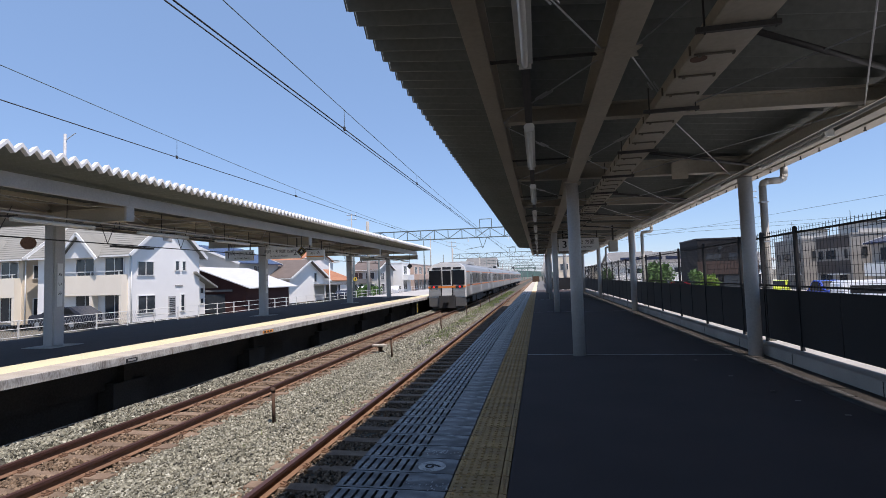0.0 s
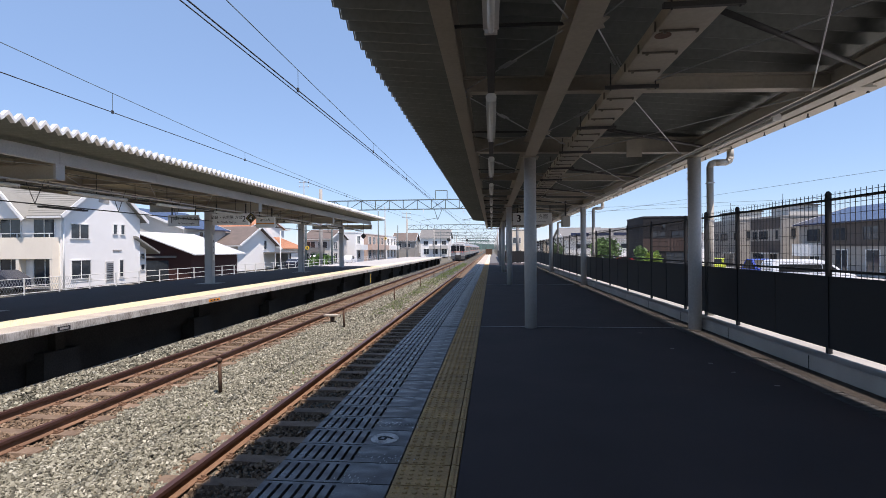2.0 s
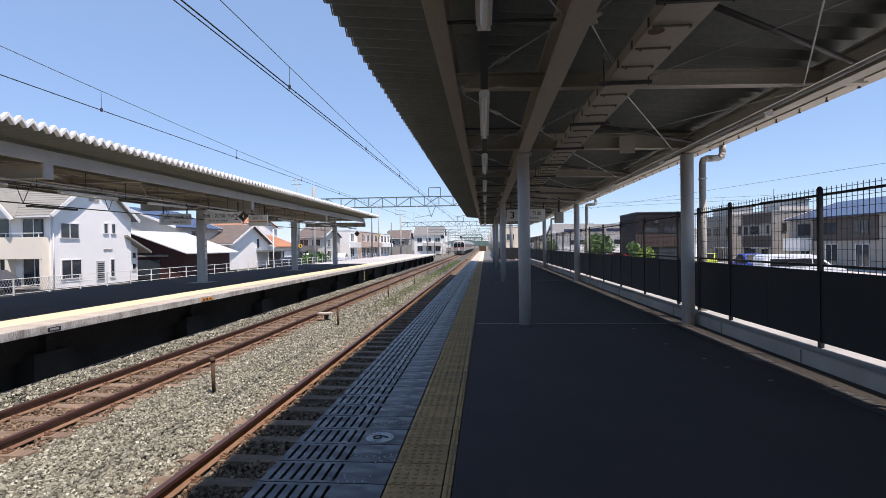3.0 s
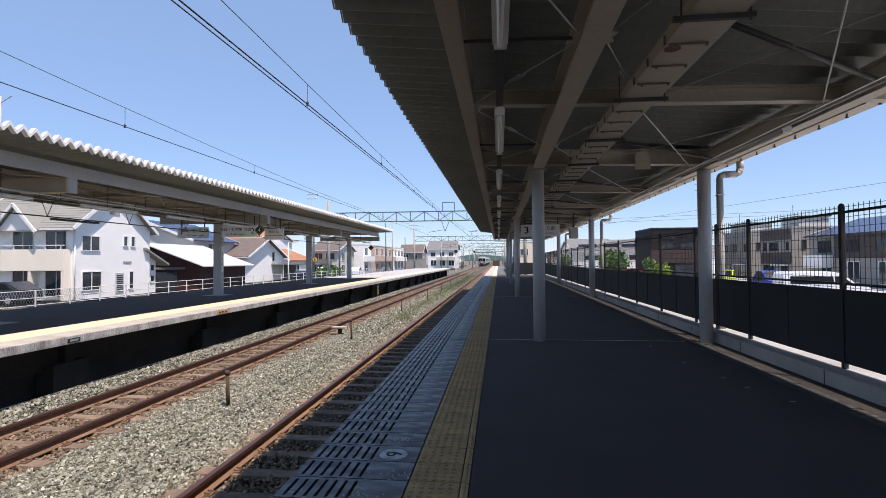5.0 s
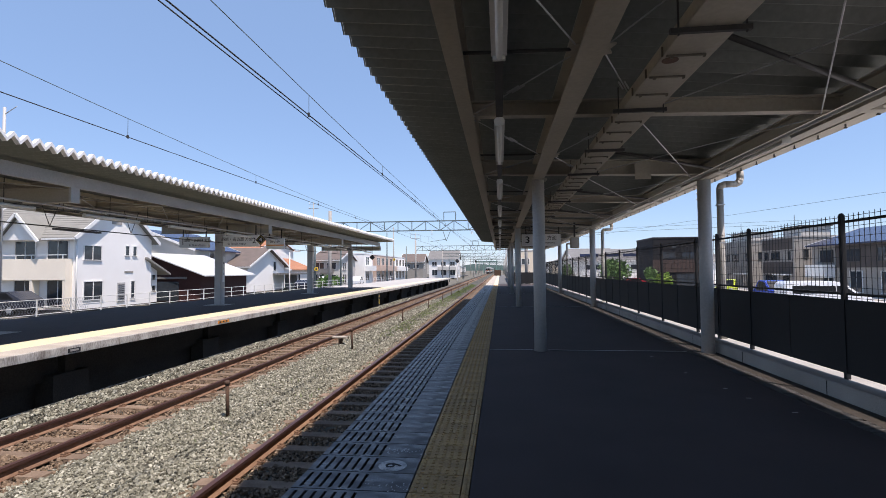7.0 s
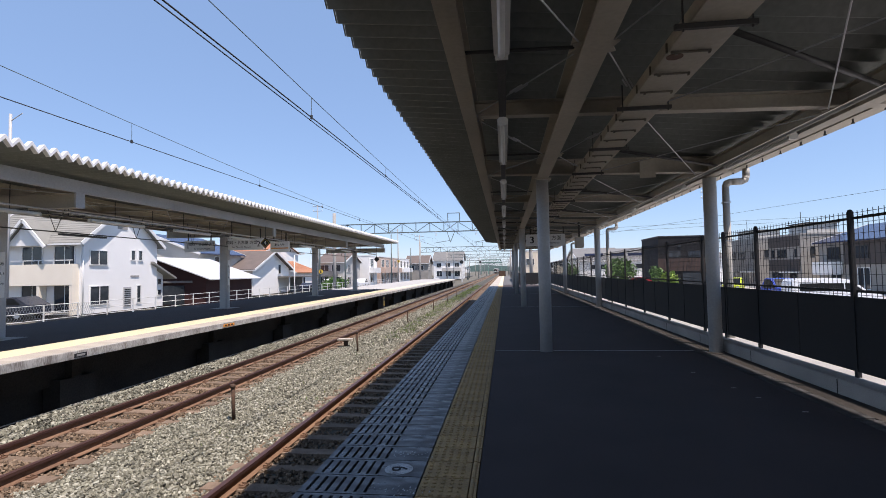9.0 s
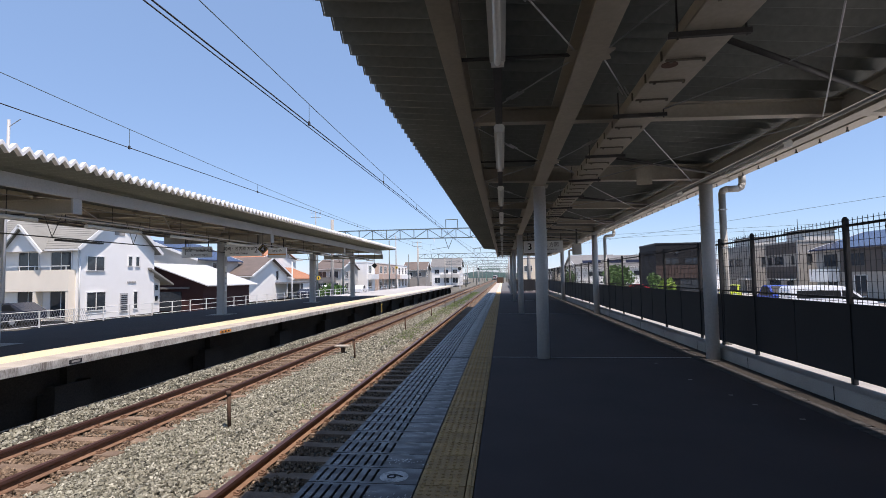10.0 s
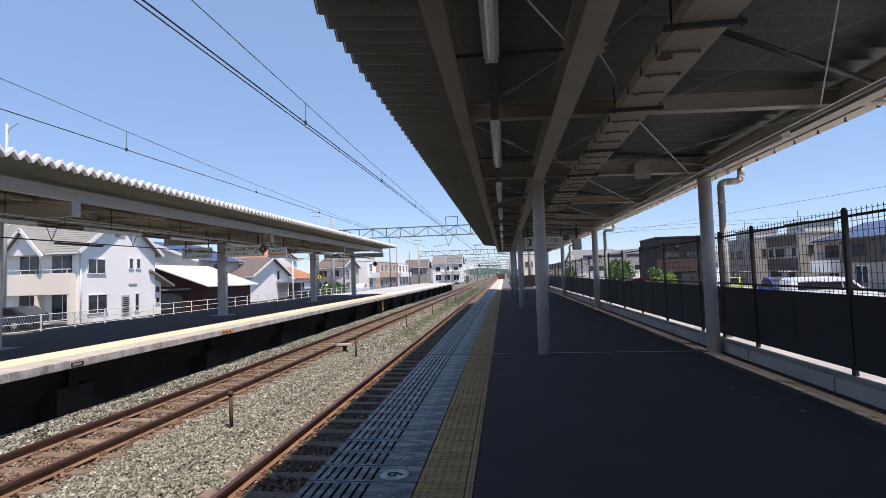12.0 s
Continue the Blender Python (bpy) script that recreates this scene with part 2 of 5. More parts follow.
def bar(bm, p, q, wide, high):
    """A square bar from p to q, with its height upright."""
    p, q = Vector(p), Vector(q)
    w = (q - p).normalized()
    s = w.cross(Vector((0, 0, 1)))
    s = s.normalized() if s.length > 1e-4 else Vector((1, 0, 0))
    u = s.cross(w)
    ring = [(-wide / 2, -high / 2), (wide / 2, -high / 2), (wide / 2, high / 2), (-wide / 2, high / 2)]
    slant(bm, [p + s * a + u * b for a, b in ring], [q + s * a + u * b for a, b in ring])


def ibeam(bm, p, q, wide, high, web=0.012, flange=0.018):
    """A rolled steel beam from p to q (centre line)."""
    p, q = Vector(p), Vector(q)
    up = Vector((0, 0, 1))
    side = (q - p).cross(up).normalized()
    a, b, h, k = wide / 2, web / 2, high / 2, high / 2 - flange
    ring = [(-a, -h), (a, -h), (a, -k), (b, -k), (b, k), (a, k), (a, h), (-a, h), (-a, k), (-b, k), (-b, -k), (-a, -k)]
    slant(bm, [p + side * u + up * v for u, v in ring], [q + side * u + up * v for u, v in ring])


def mesh(name, bm, material, bevel=0.0):
    bmesh.ops.recalc_face_normals(bm, faces=bm.faces)
    if bevel:
        bmesh.ops.bevel(bm, geom=list(bm.edges), offset=bevel, segments=2, affect="EDGES", clamp_overlap=True)
    me = bpy.data.meshes.new(name)
    bm.to_mesh(me)
    bm.free()
    me.materials.append(M[material])
    return me


def part(name, bm, material, parent=None, label="", bevel=0.0):
    ob = new(name, mesh(name, bm, material, bevel))
    if parent:
        ob.parent = parent
    if label:
        ob["label"] = label
    return ob


def piece(name, data, parent, at):
    ob = new(name, data)
    ob.parent = parent
    ob.location = at
    return ob


def made(fn, *args):
    bm = bmesh.new()
    fn(bm, *args)
    return bm


def boxes(*rows):
    bm = bmesh.new()
    for r in rows:
        box(bm, *r)
    return bm


def thing(name, label, category, group="", at=(0, 0, 0), turn=0):
    ob = new(name)
    ob.matrix_basis = pose(*at, 0, 0, turn)
    return tagged(ob, label, category, group)


def lettering(name, words, size, material, parent, m):
    """Raised letters as a mesh part."""
    cu = bpy.data.curves.new(name, "FONT")
    cu.body, cu.size, cu.extrude, cu.align_x, cu.align_y = words, size, 0.002, "CENTER", "CENTER"
    tmp = bpy.data.objects.new(name, cu)
    me = bpy.data.meshes.new_from_object(tmp)
    bpy.data.objects.remove(tmp)
    me.materials.clear()
    me.materials.append(M[material])
    ob = new(name, me)
    ob.parent = parent
    ob.matrix_basis = m
    return ob


# ---- the plan ----
RAIL = -1.0            # rail top
BED = -1.16            # top of ballast between the tracks
STREET = -1.0
EDGE, WALK_L = -1.40, -8.42   # edges of the two platforms
NEAR, FAR = -2.77, -6.82      # track centres
GAUGE = 0.566
BAYS = [8.9 + 10.65 * k for k in range(-2, 4)]
END = 42.5             # end of the near canopy


def bed_z(x):
    """Height of the crushed stone across the tracks: low between the sleepers, banked by the far platform."""
    return np.interp(x, (-9.4, -8.75, -8.3, -8.05, -7.8, -5.85, -5.55, -4.1, -3.75, -2.15, -2.0, -1.4), (-1.55, -1.45, -1.04, -1.06, -1.185, -1.185, BED, BED, -1.185, -1.185, -1.14, -1.125))


def roof_z(x):
    return 3.84 - 0.098 * (x + 1.45)


# ---- ground ----
bm = bmesh.new()
box(bm, -3000, 3000, -600, 3000, -1.75, -1.72)
tagged(part("ground", bm, "soil"), "dry earth and plots round the station", "ground", kind="structure")

bm = bmesh.new()
prof = [(x, float(bed_z(x)) - 0.012) for x in (-9.4, -8.75, -8.3, -8.05, -7.8, -5.85, -5.55, -4.1, -3.75, -2.15, -2.0, -1.4)] + [(-1.35, -1.74), (-9.5, -1.74)]
slant(bm, [(x, -40, z) for x, z in prof], [(x, 900, z) for x, z in prof])
tagged(part("ballast_bed", bm, "ballast_bed"), "grey crushed stone ballast under both tracks", "ballast", kind="structure")

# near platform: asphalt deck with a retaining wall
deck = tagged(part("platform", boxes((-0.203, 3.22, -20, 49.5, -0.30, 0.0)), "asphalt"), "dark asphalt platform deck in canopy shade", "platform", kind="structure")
part("edge_wall", boxes((EDGE + 0.12, -0.2, -20, 130, -1.75, -0.075)), "concrete_shaded", deck, "concrete platform wall coloured dark for shade")
part("edge_wall", boxes((-0.2, 4.1, -20, 49.6, -1.75, -0.32)), "concrete_shaded", deck, "concrete platform wall coloured dark for shade")
# Narrow end gets a paler asphalt tone for the sun on it.
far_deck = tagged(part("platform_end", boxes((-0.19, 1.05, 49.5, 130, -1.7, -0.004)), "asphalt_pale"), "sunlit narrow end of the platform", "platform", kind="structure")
for y in (8.94, 19.6, 30.2):
    part("joint", boxes((-0.19, 3.22, y, y + 0.03, 0, 0.003)), "dark_gap", deck, "metal expansion joint across the deck")
    part("joint", boxes((-0.19, 3.22, y + 0.03, y + 0.052, 0, 0.006)), "steel_grey", deck, "thin bright metal strip")
    part("joint", boxes((EDGE + 0.005, -0.61, y, y + 0.02, 0.0005, 0.003)), "dark_gap", deck)

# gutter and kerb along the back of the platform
# Drain and strip take a near-black tone in place of shade.
gut = tagged(part("gutter", boxes((3.222, 3.44, -20, 49.5, -0.2, -0.035)), "concrete_shaded"), "concrete drain channel with slotted covers", "gutter", kind="structure")
apron = tagged(part("apron", boxes((3.442, 3.698, -20, 49.5, -0.3, -0.002)), "concrete_shaded"), "grey concrete strip between drain and kerb", "paving", kind="structure")
kerb = tagged(part("kerb", boxes((3.70, 4.20, -20, 49.5, -0.4, 0.17)), "concrete", bevel=0.012), "pale concrete kerb that carries the black fence", "kerb", kind="structure")

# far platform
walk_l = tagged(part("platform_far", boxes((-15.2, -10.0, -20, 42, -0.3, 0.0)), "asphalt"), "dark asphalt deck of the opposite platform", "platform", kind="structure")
part("slab", boxes((-15.3, WALK_L - 0.9, -20, 60, -0.8, -0.31)), "concrete_shaded", walk_l)
part("back_wall", boxes((-14.2, -13.9, -20, 60, -1.75, -0.8)), "concrete_shaded", walk_l)
# ---- tracks ----


def rail_mesh(bm, y0, y1):
    """Foot, web and head of a rail, its top at zero."""
    prof = [(-0.063, -0.150), (0.063, -0.150), (0.063, -0.140), (0.010, -0.120), (0.010, -0.042), (0.033, -0.034), (0.033, -0.006), (0.027, 0.0), (-0.027, 0.0), (-0.033, -0.006), (-0.033, -0.034), (-0.010, -0.042), (-0.010, -0.120), (-0.063, -0.140)]
    slant(bm, [(x, y0, z) for x, z in prof], [(x, y1, z) for x, z in prof])


def sleeper_mesh():
    """Concrete sleeper with a sloped top edge, rail pads and spring clips."""
    bm = bmesh.new()
    slant(bm, [(-1.0, -0.13, -0.2), (1.0, -0.13, -0.2), (1.0, 0.13, -0.2), (-1.0, 0.13, -0.2)], [(-0.985, -0.10, 0.0), (0.985, -0.10, 0.0), (0.985, 0.10, 0.0), (-0.985, 0.10, 0.0)])
    n = len(bm.faces)
    for s in (-1, 1):
        for d in (-0.105, 0.105):
            x = s * GAUGE + d
            box(bm, x - 0.035, x + 0.035, -0.055, 0.055, 0.0, 0.022)
            rod(bm, (x, 0, 0.02), (x, 0, 0.062), 0.016, 6)
            bar(bm, (x - 0.045 * (1 if d > 0 else -1), -0.035, 0.040), (x + 0.02, -0.035, 0.030), 0.018, 0.018)
            bar(bm, (x - 0.045 * (1 if d > 0 else -1), 0.035, 0.040), (x + 0.02, 0.035, 0.030), 0.018, 0.018)
    bm.faces.ensure_lookup_table()
    for f in bm.faces[n:]:
        f.material_index = 1
    me = mesh("sleeper", bm, "sleeper")
    me.materials.append(M["rail_rust"])
    return me


SLEEPER = sleeper_mesh()
for cx in (FAR, NEAR):
    track = thing("railway_track", "rusty rails on brown concrete sleepers in grey ballast", "track", "tracks", (cx, 0, 0))
    tagged(track, kind="structure")
    for s in (-1, 1):
        r = part("rail", made(rail_mesh, -40, 900), "rail_rust", track, "rusted steel rail")
        r.location = (s * GAUGE, 0, RAIL)
        part("rail_head", boxes((-0.036, 0.036, -40, 900, -0.038, 0.002)), "rail_top", r, "dark worn rail head")
    y = 2.0
    k = 0
    while k < 150:
        piece("sleeper", SLEEPER, track, (0, y, RAIL - 0.150))
        y += 0.62
        k += 1
    bm = bmesh.new()
    while y < 420:
        slant(bm, [(-1, y - 0.12, RAIL - 0.2), (1, y - 0.12, RAIL - 0.2), (1, y + 0.12, RAIL - 0.2), (-1, y + 0.12, RAIL - 0.2)], [(-1, y - 0.09, RAIL - 0.150), (1, y - 0.09, RAIL - 0.150), (1, y + 0.09, RAIL - 0.150), (-1, y + 0.09, RAIL - 0.150)])
        y += 0.62
    tagged(part("sleeper_row", bm, "sleeper", track), kind="stuff")


def stones(name, material, spots, label):
    """Crushed stone: one mesh of small broken lumps."""
    base = [(x, y, z) for z in (-0.62, 0.62) for y in (-0.62, 0.62) for x in (-0.62, 0.62)]
    tri = [(0, 2, 3), (0, 3, 1), (4, 5, 7), (4, 7, 6), (0, 1, 5), (0, 5, 4), (2, 6, 7), (2, 7, 3), (0, 4, 6), (0, 6, 2), (1, 3, 7), (1, 7, 5)]
    rng = np.random.default_rng(7)
    n = len(spots)
    b = np.array(base, float)[None] * rng.uniform(0.75, 1.2, (n, 8, 1)) * rng.uniform(0.65, 1.25, (n, 1, 3)) + rng.normal(0, 0.13, (n, 8, 3))
    q = rng.normal(size=(n, 4))
    q /= np.linalg.norm(q, axis=1)[:, None]
    w, x, y, z = q.T
    rot = np.stack([np.stack([1 - 2 * (y * y + z * z), 2 * (x * y - z * w), 2 * (x * z + y * w)], -1), np.stack([2 * (x * y + z * w), 1 - 2 * (x * x + z * z), 2 * (y * z - x * w)], -1), np.stack([2 * (x * z - y * w), 2 * (y * z + x * w), 1 - 2 * (x * x + y * y)], -1)], 1)
    v = np.einsum("nij,nkj->nki", rot, b) * spots[:, 3][:, None, None] + spots[:, None, :3]
    f = (np.arange(n)[:, None, None] * 8 + np.array(tri)[None]).reshape(-1, 3)
    me = bpy.data.meshes.new(name)
    me.from_pydata(v.reshape(-1, 3).tolist(), [], f.tolist())
    me.materials.append(M[material])
    return tagged(new(name, me), label, "ballast", kind="stuff")


def strew(n, x0, x1, y0, y1, size, seed, far_bias=1.0):
    rng = np.random.default_rng(seed)
    u = rng.random(n) ** far_bias
    x, y = rng.uniform(x0, x1, n), y0 + (y1 - y0) * u
    d = np.minimum(np.abs(x - NEAR), np.abs(x - FAR))
    clear = (d > 1.0) | (x > NEAR + 0.68) | (np.abs((y - 2.0 + 0.31) % 0.62 - 0.31) > 0.085 + 0.02 * np.sin(x * 9 + y * 4))
    rails = np.minimum(np.abs(np.abs(x - NEAR) - GAUGE), np.abs(np.abs(x - FAR) - GAUGE)) > 0.075
    x, y = x[clear & rails], y[clear & rails]
    n = len(x)
    z = bed_z(x) + 0.014 * np.sin(x * 3.1 + y * 1.7) + 0.010 * np.sin(y * 5.3 - x * 2.0) + rng.uniform(-0.016, 0.030, n)
    return np.stack([x, y, z, rng.uniform(0.55, 1.3, n) * size], 1)


stones("ballast", "stone", np.concatenate([strew(58000, -5.95, -3.55, 4.0, 17, 0.0245, 1, 1.35), strew(18000, -5.95, -3.55, 16, 44, 0.034, 2, 1.2)]), "pale grey crushed stone between the tracks")
stones("ballast", "stone", strew(20000, -8.5, -7.7, 6, 44, 0.029, 3, 1.5), "pale grey crushed stone banked beside the platform wall")
stones("ballast", "stone_rusty", np.concatenate([strew(30000, -7.8, -5.85, 5, 42, 0.026, 4, 1.6), strew(30000, -3.8, -1.42, 3.6, 32, 0.025, 5, 1.5)]), "rust-stained crushed stone between the rails")

# ---- train ----
CAR = 20.0


def car_body():
    """Body shell of a coach, end at y = 0, rail top at z = 0."""
    bm = bmesh.new()
    w = 1.475
    prof = [(-w + 0.06, 1.02), (-w, 1.12), (-w, 2.0), (-w + 0.02, 2.95), (-w + 0.16, 3.30), (-w + 0.5, 3.52), (-0.5, 3.64), (0.5, 3.64), (w - 0.5, 3.52), (w - 0.16, 3.30), (w - 0.02, 2.95), (w, 2.0), (w, 1.12), (w - 0.06, 1.02)]
    slant(bm, [(x, 0.25, z) for x, z in prof], [(x, CAR - 0.25, z) for x, z in prof])
    return bm


def coach(root, y, last):
    c = part("coach", car_body(), "train_steel", root, "brushed stainless steel coach with orange band")
    c.location = (0, y, 0)
    for s in (-1, 1):
        xs = sorted((s * 1.468, s * 1.482))
        part("waist_band", boxes((*xs, 0.3, CAR - 0.3, 1.80, 1.90)), "train_orange", c, "orange waist band")
        part("eaves_band", boxes((s * 1.462 - 0.012, s * 1.462 + 0.012, 0.3, CAR - 0.3, 2.88, 2.95)), "train_orange", c)
        for d in (2.2, 9.4, 16.6):
            part("door", boxes((s * 1.47 - 0.012, s * 1.47 + 0.012, d, d + 1.3, 1.10, 2.92)), "steel_grey", c, "double sliding door")
            part("door_window", boxes((s * 1.472 - 0.016, s * 1.472 + 0.016, d + 0.12, d + 0.55, 1.95, 2.75)), "glass_train", c)
            part("door_window", boxes((s * 1.472 - 0.016, s * 1.472 + 0.016, d + 0.75, d + 1.18, 1.95, 2.75)), "glass_train", c)
        for d, e in ((4.0, 6.3), (6.6, 8.9), (11.2, 13.5), (13.8, 16.1), (18.3, 19.3)):
            part("window", boxes((s * 1.47 - 0.014, s * 1.47 + 0.014, d, e, 1.98, 2.80)), "glass_train", c)
    bm = boxes((-1.30, 1.30, 0.4, CAR - 0.4, 0.90, 1.02))
    for a, b in ((5.2, 7.4), (8.0, 10.6), (11.0, 13.6)):
        box(bm, -1.25, 1.25, a, b, 0.42, 0.9)
    part("underframe", bm, "train_under", c, "dark equipment boxes below the floor")
    for yb in (3.4, CAR - 3.4):
        bm = bmesh.new()
        for s in (-1, 1):
            box(bm, s * 0.95 - 0.08, s * 0.95 + 0.08, yb - 1.5, yb + 1.5, 0.42, 0.66)
            for d in (-1.05, 1.05):
                rod(bm, (s * 0.50, yb + d, 0.43), (s * 0.63, yb + d, 0.43), 0.43, 20)
        box(bm, -0.9, 0.9, yb - 0.25, yb + 0.25, 0.5, 0.9)
        part("bogie", bm, "train_under", c)
    part("roof_unit", boxes((-0.85, 0.85, 6.5, 10.5, 3.60, 3.88)), "steel_grey", c, "grey roof air conditioner", bevel=0.05)
    part("roof_vent", boxes((-0.35, 0.35, 15, 17, 3.62, 3.76)), "steel_grey", c, bevel=0.03)
    part("gangway", boxes((-0.55, 0.55, CAR - 0.3, CAR + 0.3, 1.05, 3.2)), "rubber", c)
    return c


def cab_end(c):
    """Rear cab of the last coach: white corner frames, three windows, tail lamps."""
    bm = bmesh.new()
    w = 1.46
    ring = [(-w, 1.0), (w, 1.0), (w, 2.9), (w - 0.10, 3.28), (w - 0.45, 3.52), (0, 3.66), (-w + 0.45, 3.52), (-w + 0.10, 3.28), (-w, 2.9)]
    slant(bm, [(x * 0.97, -0.02 + 0.10 * max(0, z - 2.0), z) for x, z in ring], [(x * 1.01, 0.32, z) for x, z in ring])
    part("cab_front", bm, "train_white", c, "white moulded cab end")
    for x0, x1 in ((-1.37, -0.47), (0.47, 1.37)):
        bm = bmesh.new()
        slant(bm, [(x0, -0.05, 1.95), (x1, -0.05, 1.95), (x1, -0.02, 1.92), (x0, -0.02, 1.92)], [(x0, 0.06, 3.02), (x1, 0.06, 3.02), (x1, 0.12, 3.02), (x0, 0.12, 3.02)])
        part("windscreen", bm, "glass_train", c, "dark cab window")
    for x in (-0.43, 0.43):
        part("door_gap", boxes((x - 0.045, x + 0.045, -0.045, 0.1, 1.05, 3.05)), "rubber", c, "dark gap beside the gangway door")
    part("end_door", boxes((-0.38, 0.38, -0.06, 0.1, 1.10, 3.05)), "train_white", c, "white gangway door")
    part("door_window", boxes((-0.32, 0.32, -0.075, 0.05, 1.92, 3.0)), "glass_train", c)
    for x0, x1 in ((-1.44, -0.40), (0.40, 1.44), (-0.38, 0.38)):
        part("front_band", boxes((x0, x1, -0.072, 0.05, 1.70, 1.84)), "train_orange", c, "orange band across the cab")
    for s in (-1, 1):
        part("tail_lamp", made(rod, (s * 1.0, -0.10, 1.77), (s * 1.0, -0.02, 1.77), 0.07, 12), "tail_red", c, "lit red tail lamp")
        part("head_lamp", made(rod, (s * 0.74, -0.09, 1.76), (s * 0.74, -0.02, 1.76), 0.085, 12), "glass_dark", c)
    part("destination_box", boxes((-1.1, -0.45, 0.02, 0.2, 3.10, 3.26)), "ink", c)
    part("destination_box", boxes((0.5, 1.1, 0.02, 0.2, 3.10, 3.26)), "ink", c)
    part("destination_box", boxes((-0.32, 0.32, -0.01, 0.2, 3.10, 3.28)), "ink", c)
    for q in (-1, 1):
        bm = bmesh.new()
        x0, x1 = sorted((q * 0.64, q * 1.40))
        slant(bm, [(x0, 0.06, 0.30), (x1, 0.12, 0.30), (x1, 0.4, 0.30), (x0, 0.4, 0.30)], [(x0, -0.05, 1.0), (x1, 0.0, 1.0), (x1, 0.4, 1.0), (x0, 0.4, 1.0)])
        part("skirt", bm, "roof_grey", c, "dark grey front skirt")
        part("lamp_box", boxes((q * 1.0 - 0.26, q * 1.0 + 0.26, -0.078, 0.0, 1.69, 1.85)), "ink", c, "dark lamp housing")
    part("rail_guard", boxes((-1.2, 1.2, 0.15, 0.3, 0.14, 0.34)), "train_under", c)
    for x0, x1 in ((-1.38, -0.5), (0.5, 1.38)):
        part("lower_panel", boxes((x0, x1, -0.05, 0.05, 1.08, 1.60)), "train_steel", c, "brushed steel front panel")
    part("coupler_bay", boxes((-0.62, 0.62, -0.075, 0.1, 0.18, 1.12)), "train_under", c, "dark coupler recess")
    part("coupler", boxes((-0.16, 0.16, -0.5, 0.1, 0.70, 1.0), (-0.22, 0.22, -0.56, -0.4, 0.62, 1.06)), "train_under", c)


train = thing("train", "stainless steel commuter train with orange bands running away", "train")
for k in range(6):
    c = coach(train, k * CAR, k == 0)
    if k == 0:
        cab_end(c)
TRAIN_ROWS = [(0.0, 37.2), (1.0, 70.0), (2.5, 116.5), (4.5, 179.0), (5.5, 226.0), (6.5, 270.0), (9.0, 374.0), (12.0, 503.0)]


def motions():
    walk(train, [(t, pose(FAR, y, RAIL)) for t, y in TRAIN_ROWS])

# ---- near canopy ----


def corrugated(bm, x0, z0, x1, z1, y0, y1, pitch=0.225, depth=0.10, thick=0.004):
    """Folded roof sheet, its folds running from x0 to x1."""
    y = y0
    pts = []
    while y < y1 - 1e-6:
        pts += [(y, 0.0), (y + pitch * 0.03, 0.0), (y + pitch * 0.5, depth), (y + pitch * 0.53, depth)]
        y += pitch
    pts.append((y, 0.0))
    rows = []
    for x, z in ((x0, z0), (x1, z1)):
        rows.append([[bm.verts.new((x, py, z + h + k)) for py, h in pts] for k in (0.0, thick)])
    for i in range(len(pts) - 1):
        bm.faces.new((rows[0][0][i], rows[0][0][i + 1], rows[1][0][i + 1], rows[1][0][i]))
        bm.faces.new((rows[0][1][i], rows[1][1][i], rows[1][1][i + 1], rows[0][1][i + 1]))
        bm.faces.new((rows[0][0][i], rows[0][1][i], rows[0][1][i + 1], rows[0][0][i + 1]))
        bm.faces.new((rows[1][0][i], rows[1][0][i + 1], rows[1][1][i + 1], rows[1][1][i]))


roof = tagged(part("canopy_roof", made(corrugated, -1.53, roof_z(-1.53), 4.34, roof_z(4.34), -14.0, END, 0.27, 0.14), "roof_sheet"), "grey-beige folded steel canopy roof seen from below", "roof", kind="structure")
XL, XC, XD, XR = -0.335, 0.71, 1.41, 3.55
FRAME_Y = [8.9 + 3.55 * k for k in range(-6, 10)]
canopy = thing("platform_canopy", "beige painted steel frame of the platform canopy", "canopy")
part("edge_beam", made(ibeam, (XL, -14, 3.30), (XL, END, 3.30), 0.15, 0.34), "steel_beige", canopy)
part("main_beam", made(ibeam, (XC, -14, 3.22), (XC, END, 3.22), 0.20, 0.30), "steel_beige", canopy)
part("back_beam", made(ibeam, (XR, -14, 3.13), (XR, END, 3.13), 0.15, 0.28), "steel_beige", canopy)
part("eaves_beam", boxes((3.90, 3.96, -14, END, 3.15, 3.30)), "steel_beige", canopy)
for y in FRAME_Y:
    big = min(abs(y - b) for b in BAYS) < 0.1
    part("cross_beam", made(ibeam, (XL, y, 3.31 if big else 3.25), (XR + 0.4, y, 3.20 if big else 3.14), 0.15 if big else 0.12, 0.27 if big else 0.17), "steel_beige", canopy)


def tie(p, q, buckle=True):
    bm = bmesh.new()
    p, q = Vector(p), Vector(q)
    rod(bm, p, q, 0.0065, 6)
    for d in (-0.026, 0.026) if buckle else ():
        rod(bm, p.lerp(q, 0.5) - (q - p).normalized() * 0.11 + Vector((d, 0, 0)), p.lerp(q, 0.5) + (q - p).normalized() * 0.11 + Vector((d, 0, 0)), 0.008, 6)
    ob = part("tie_rod", bm, "zinc", canopy, "galvanised tie rod with turnbuckle")
    w = (q - p).normalized()
    part("gusset", made(bar, p - w * 0.03, p + w * 0.11, 0.10, 0.014), "steel_beige", ob)
    part("bolt", made(rod, p + w * 0.05 - Vector((0, 0, 0.022)), p + w * 0.05 + Vector((0, 0, 0.022)), 0.018, 8), "zinc", ob)
    part("gusset", made(bar, q - w * 0.11, q + w * 0.03, 0.10, 0.014), "steel_beige", ob)


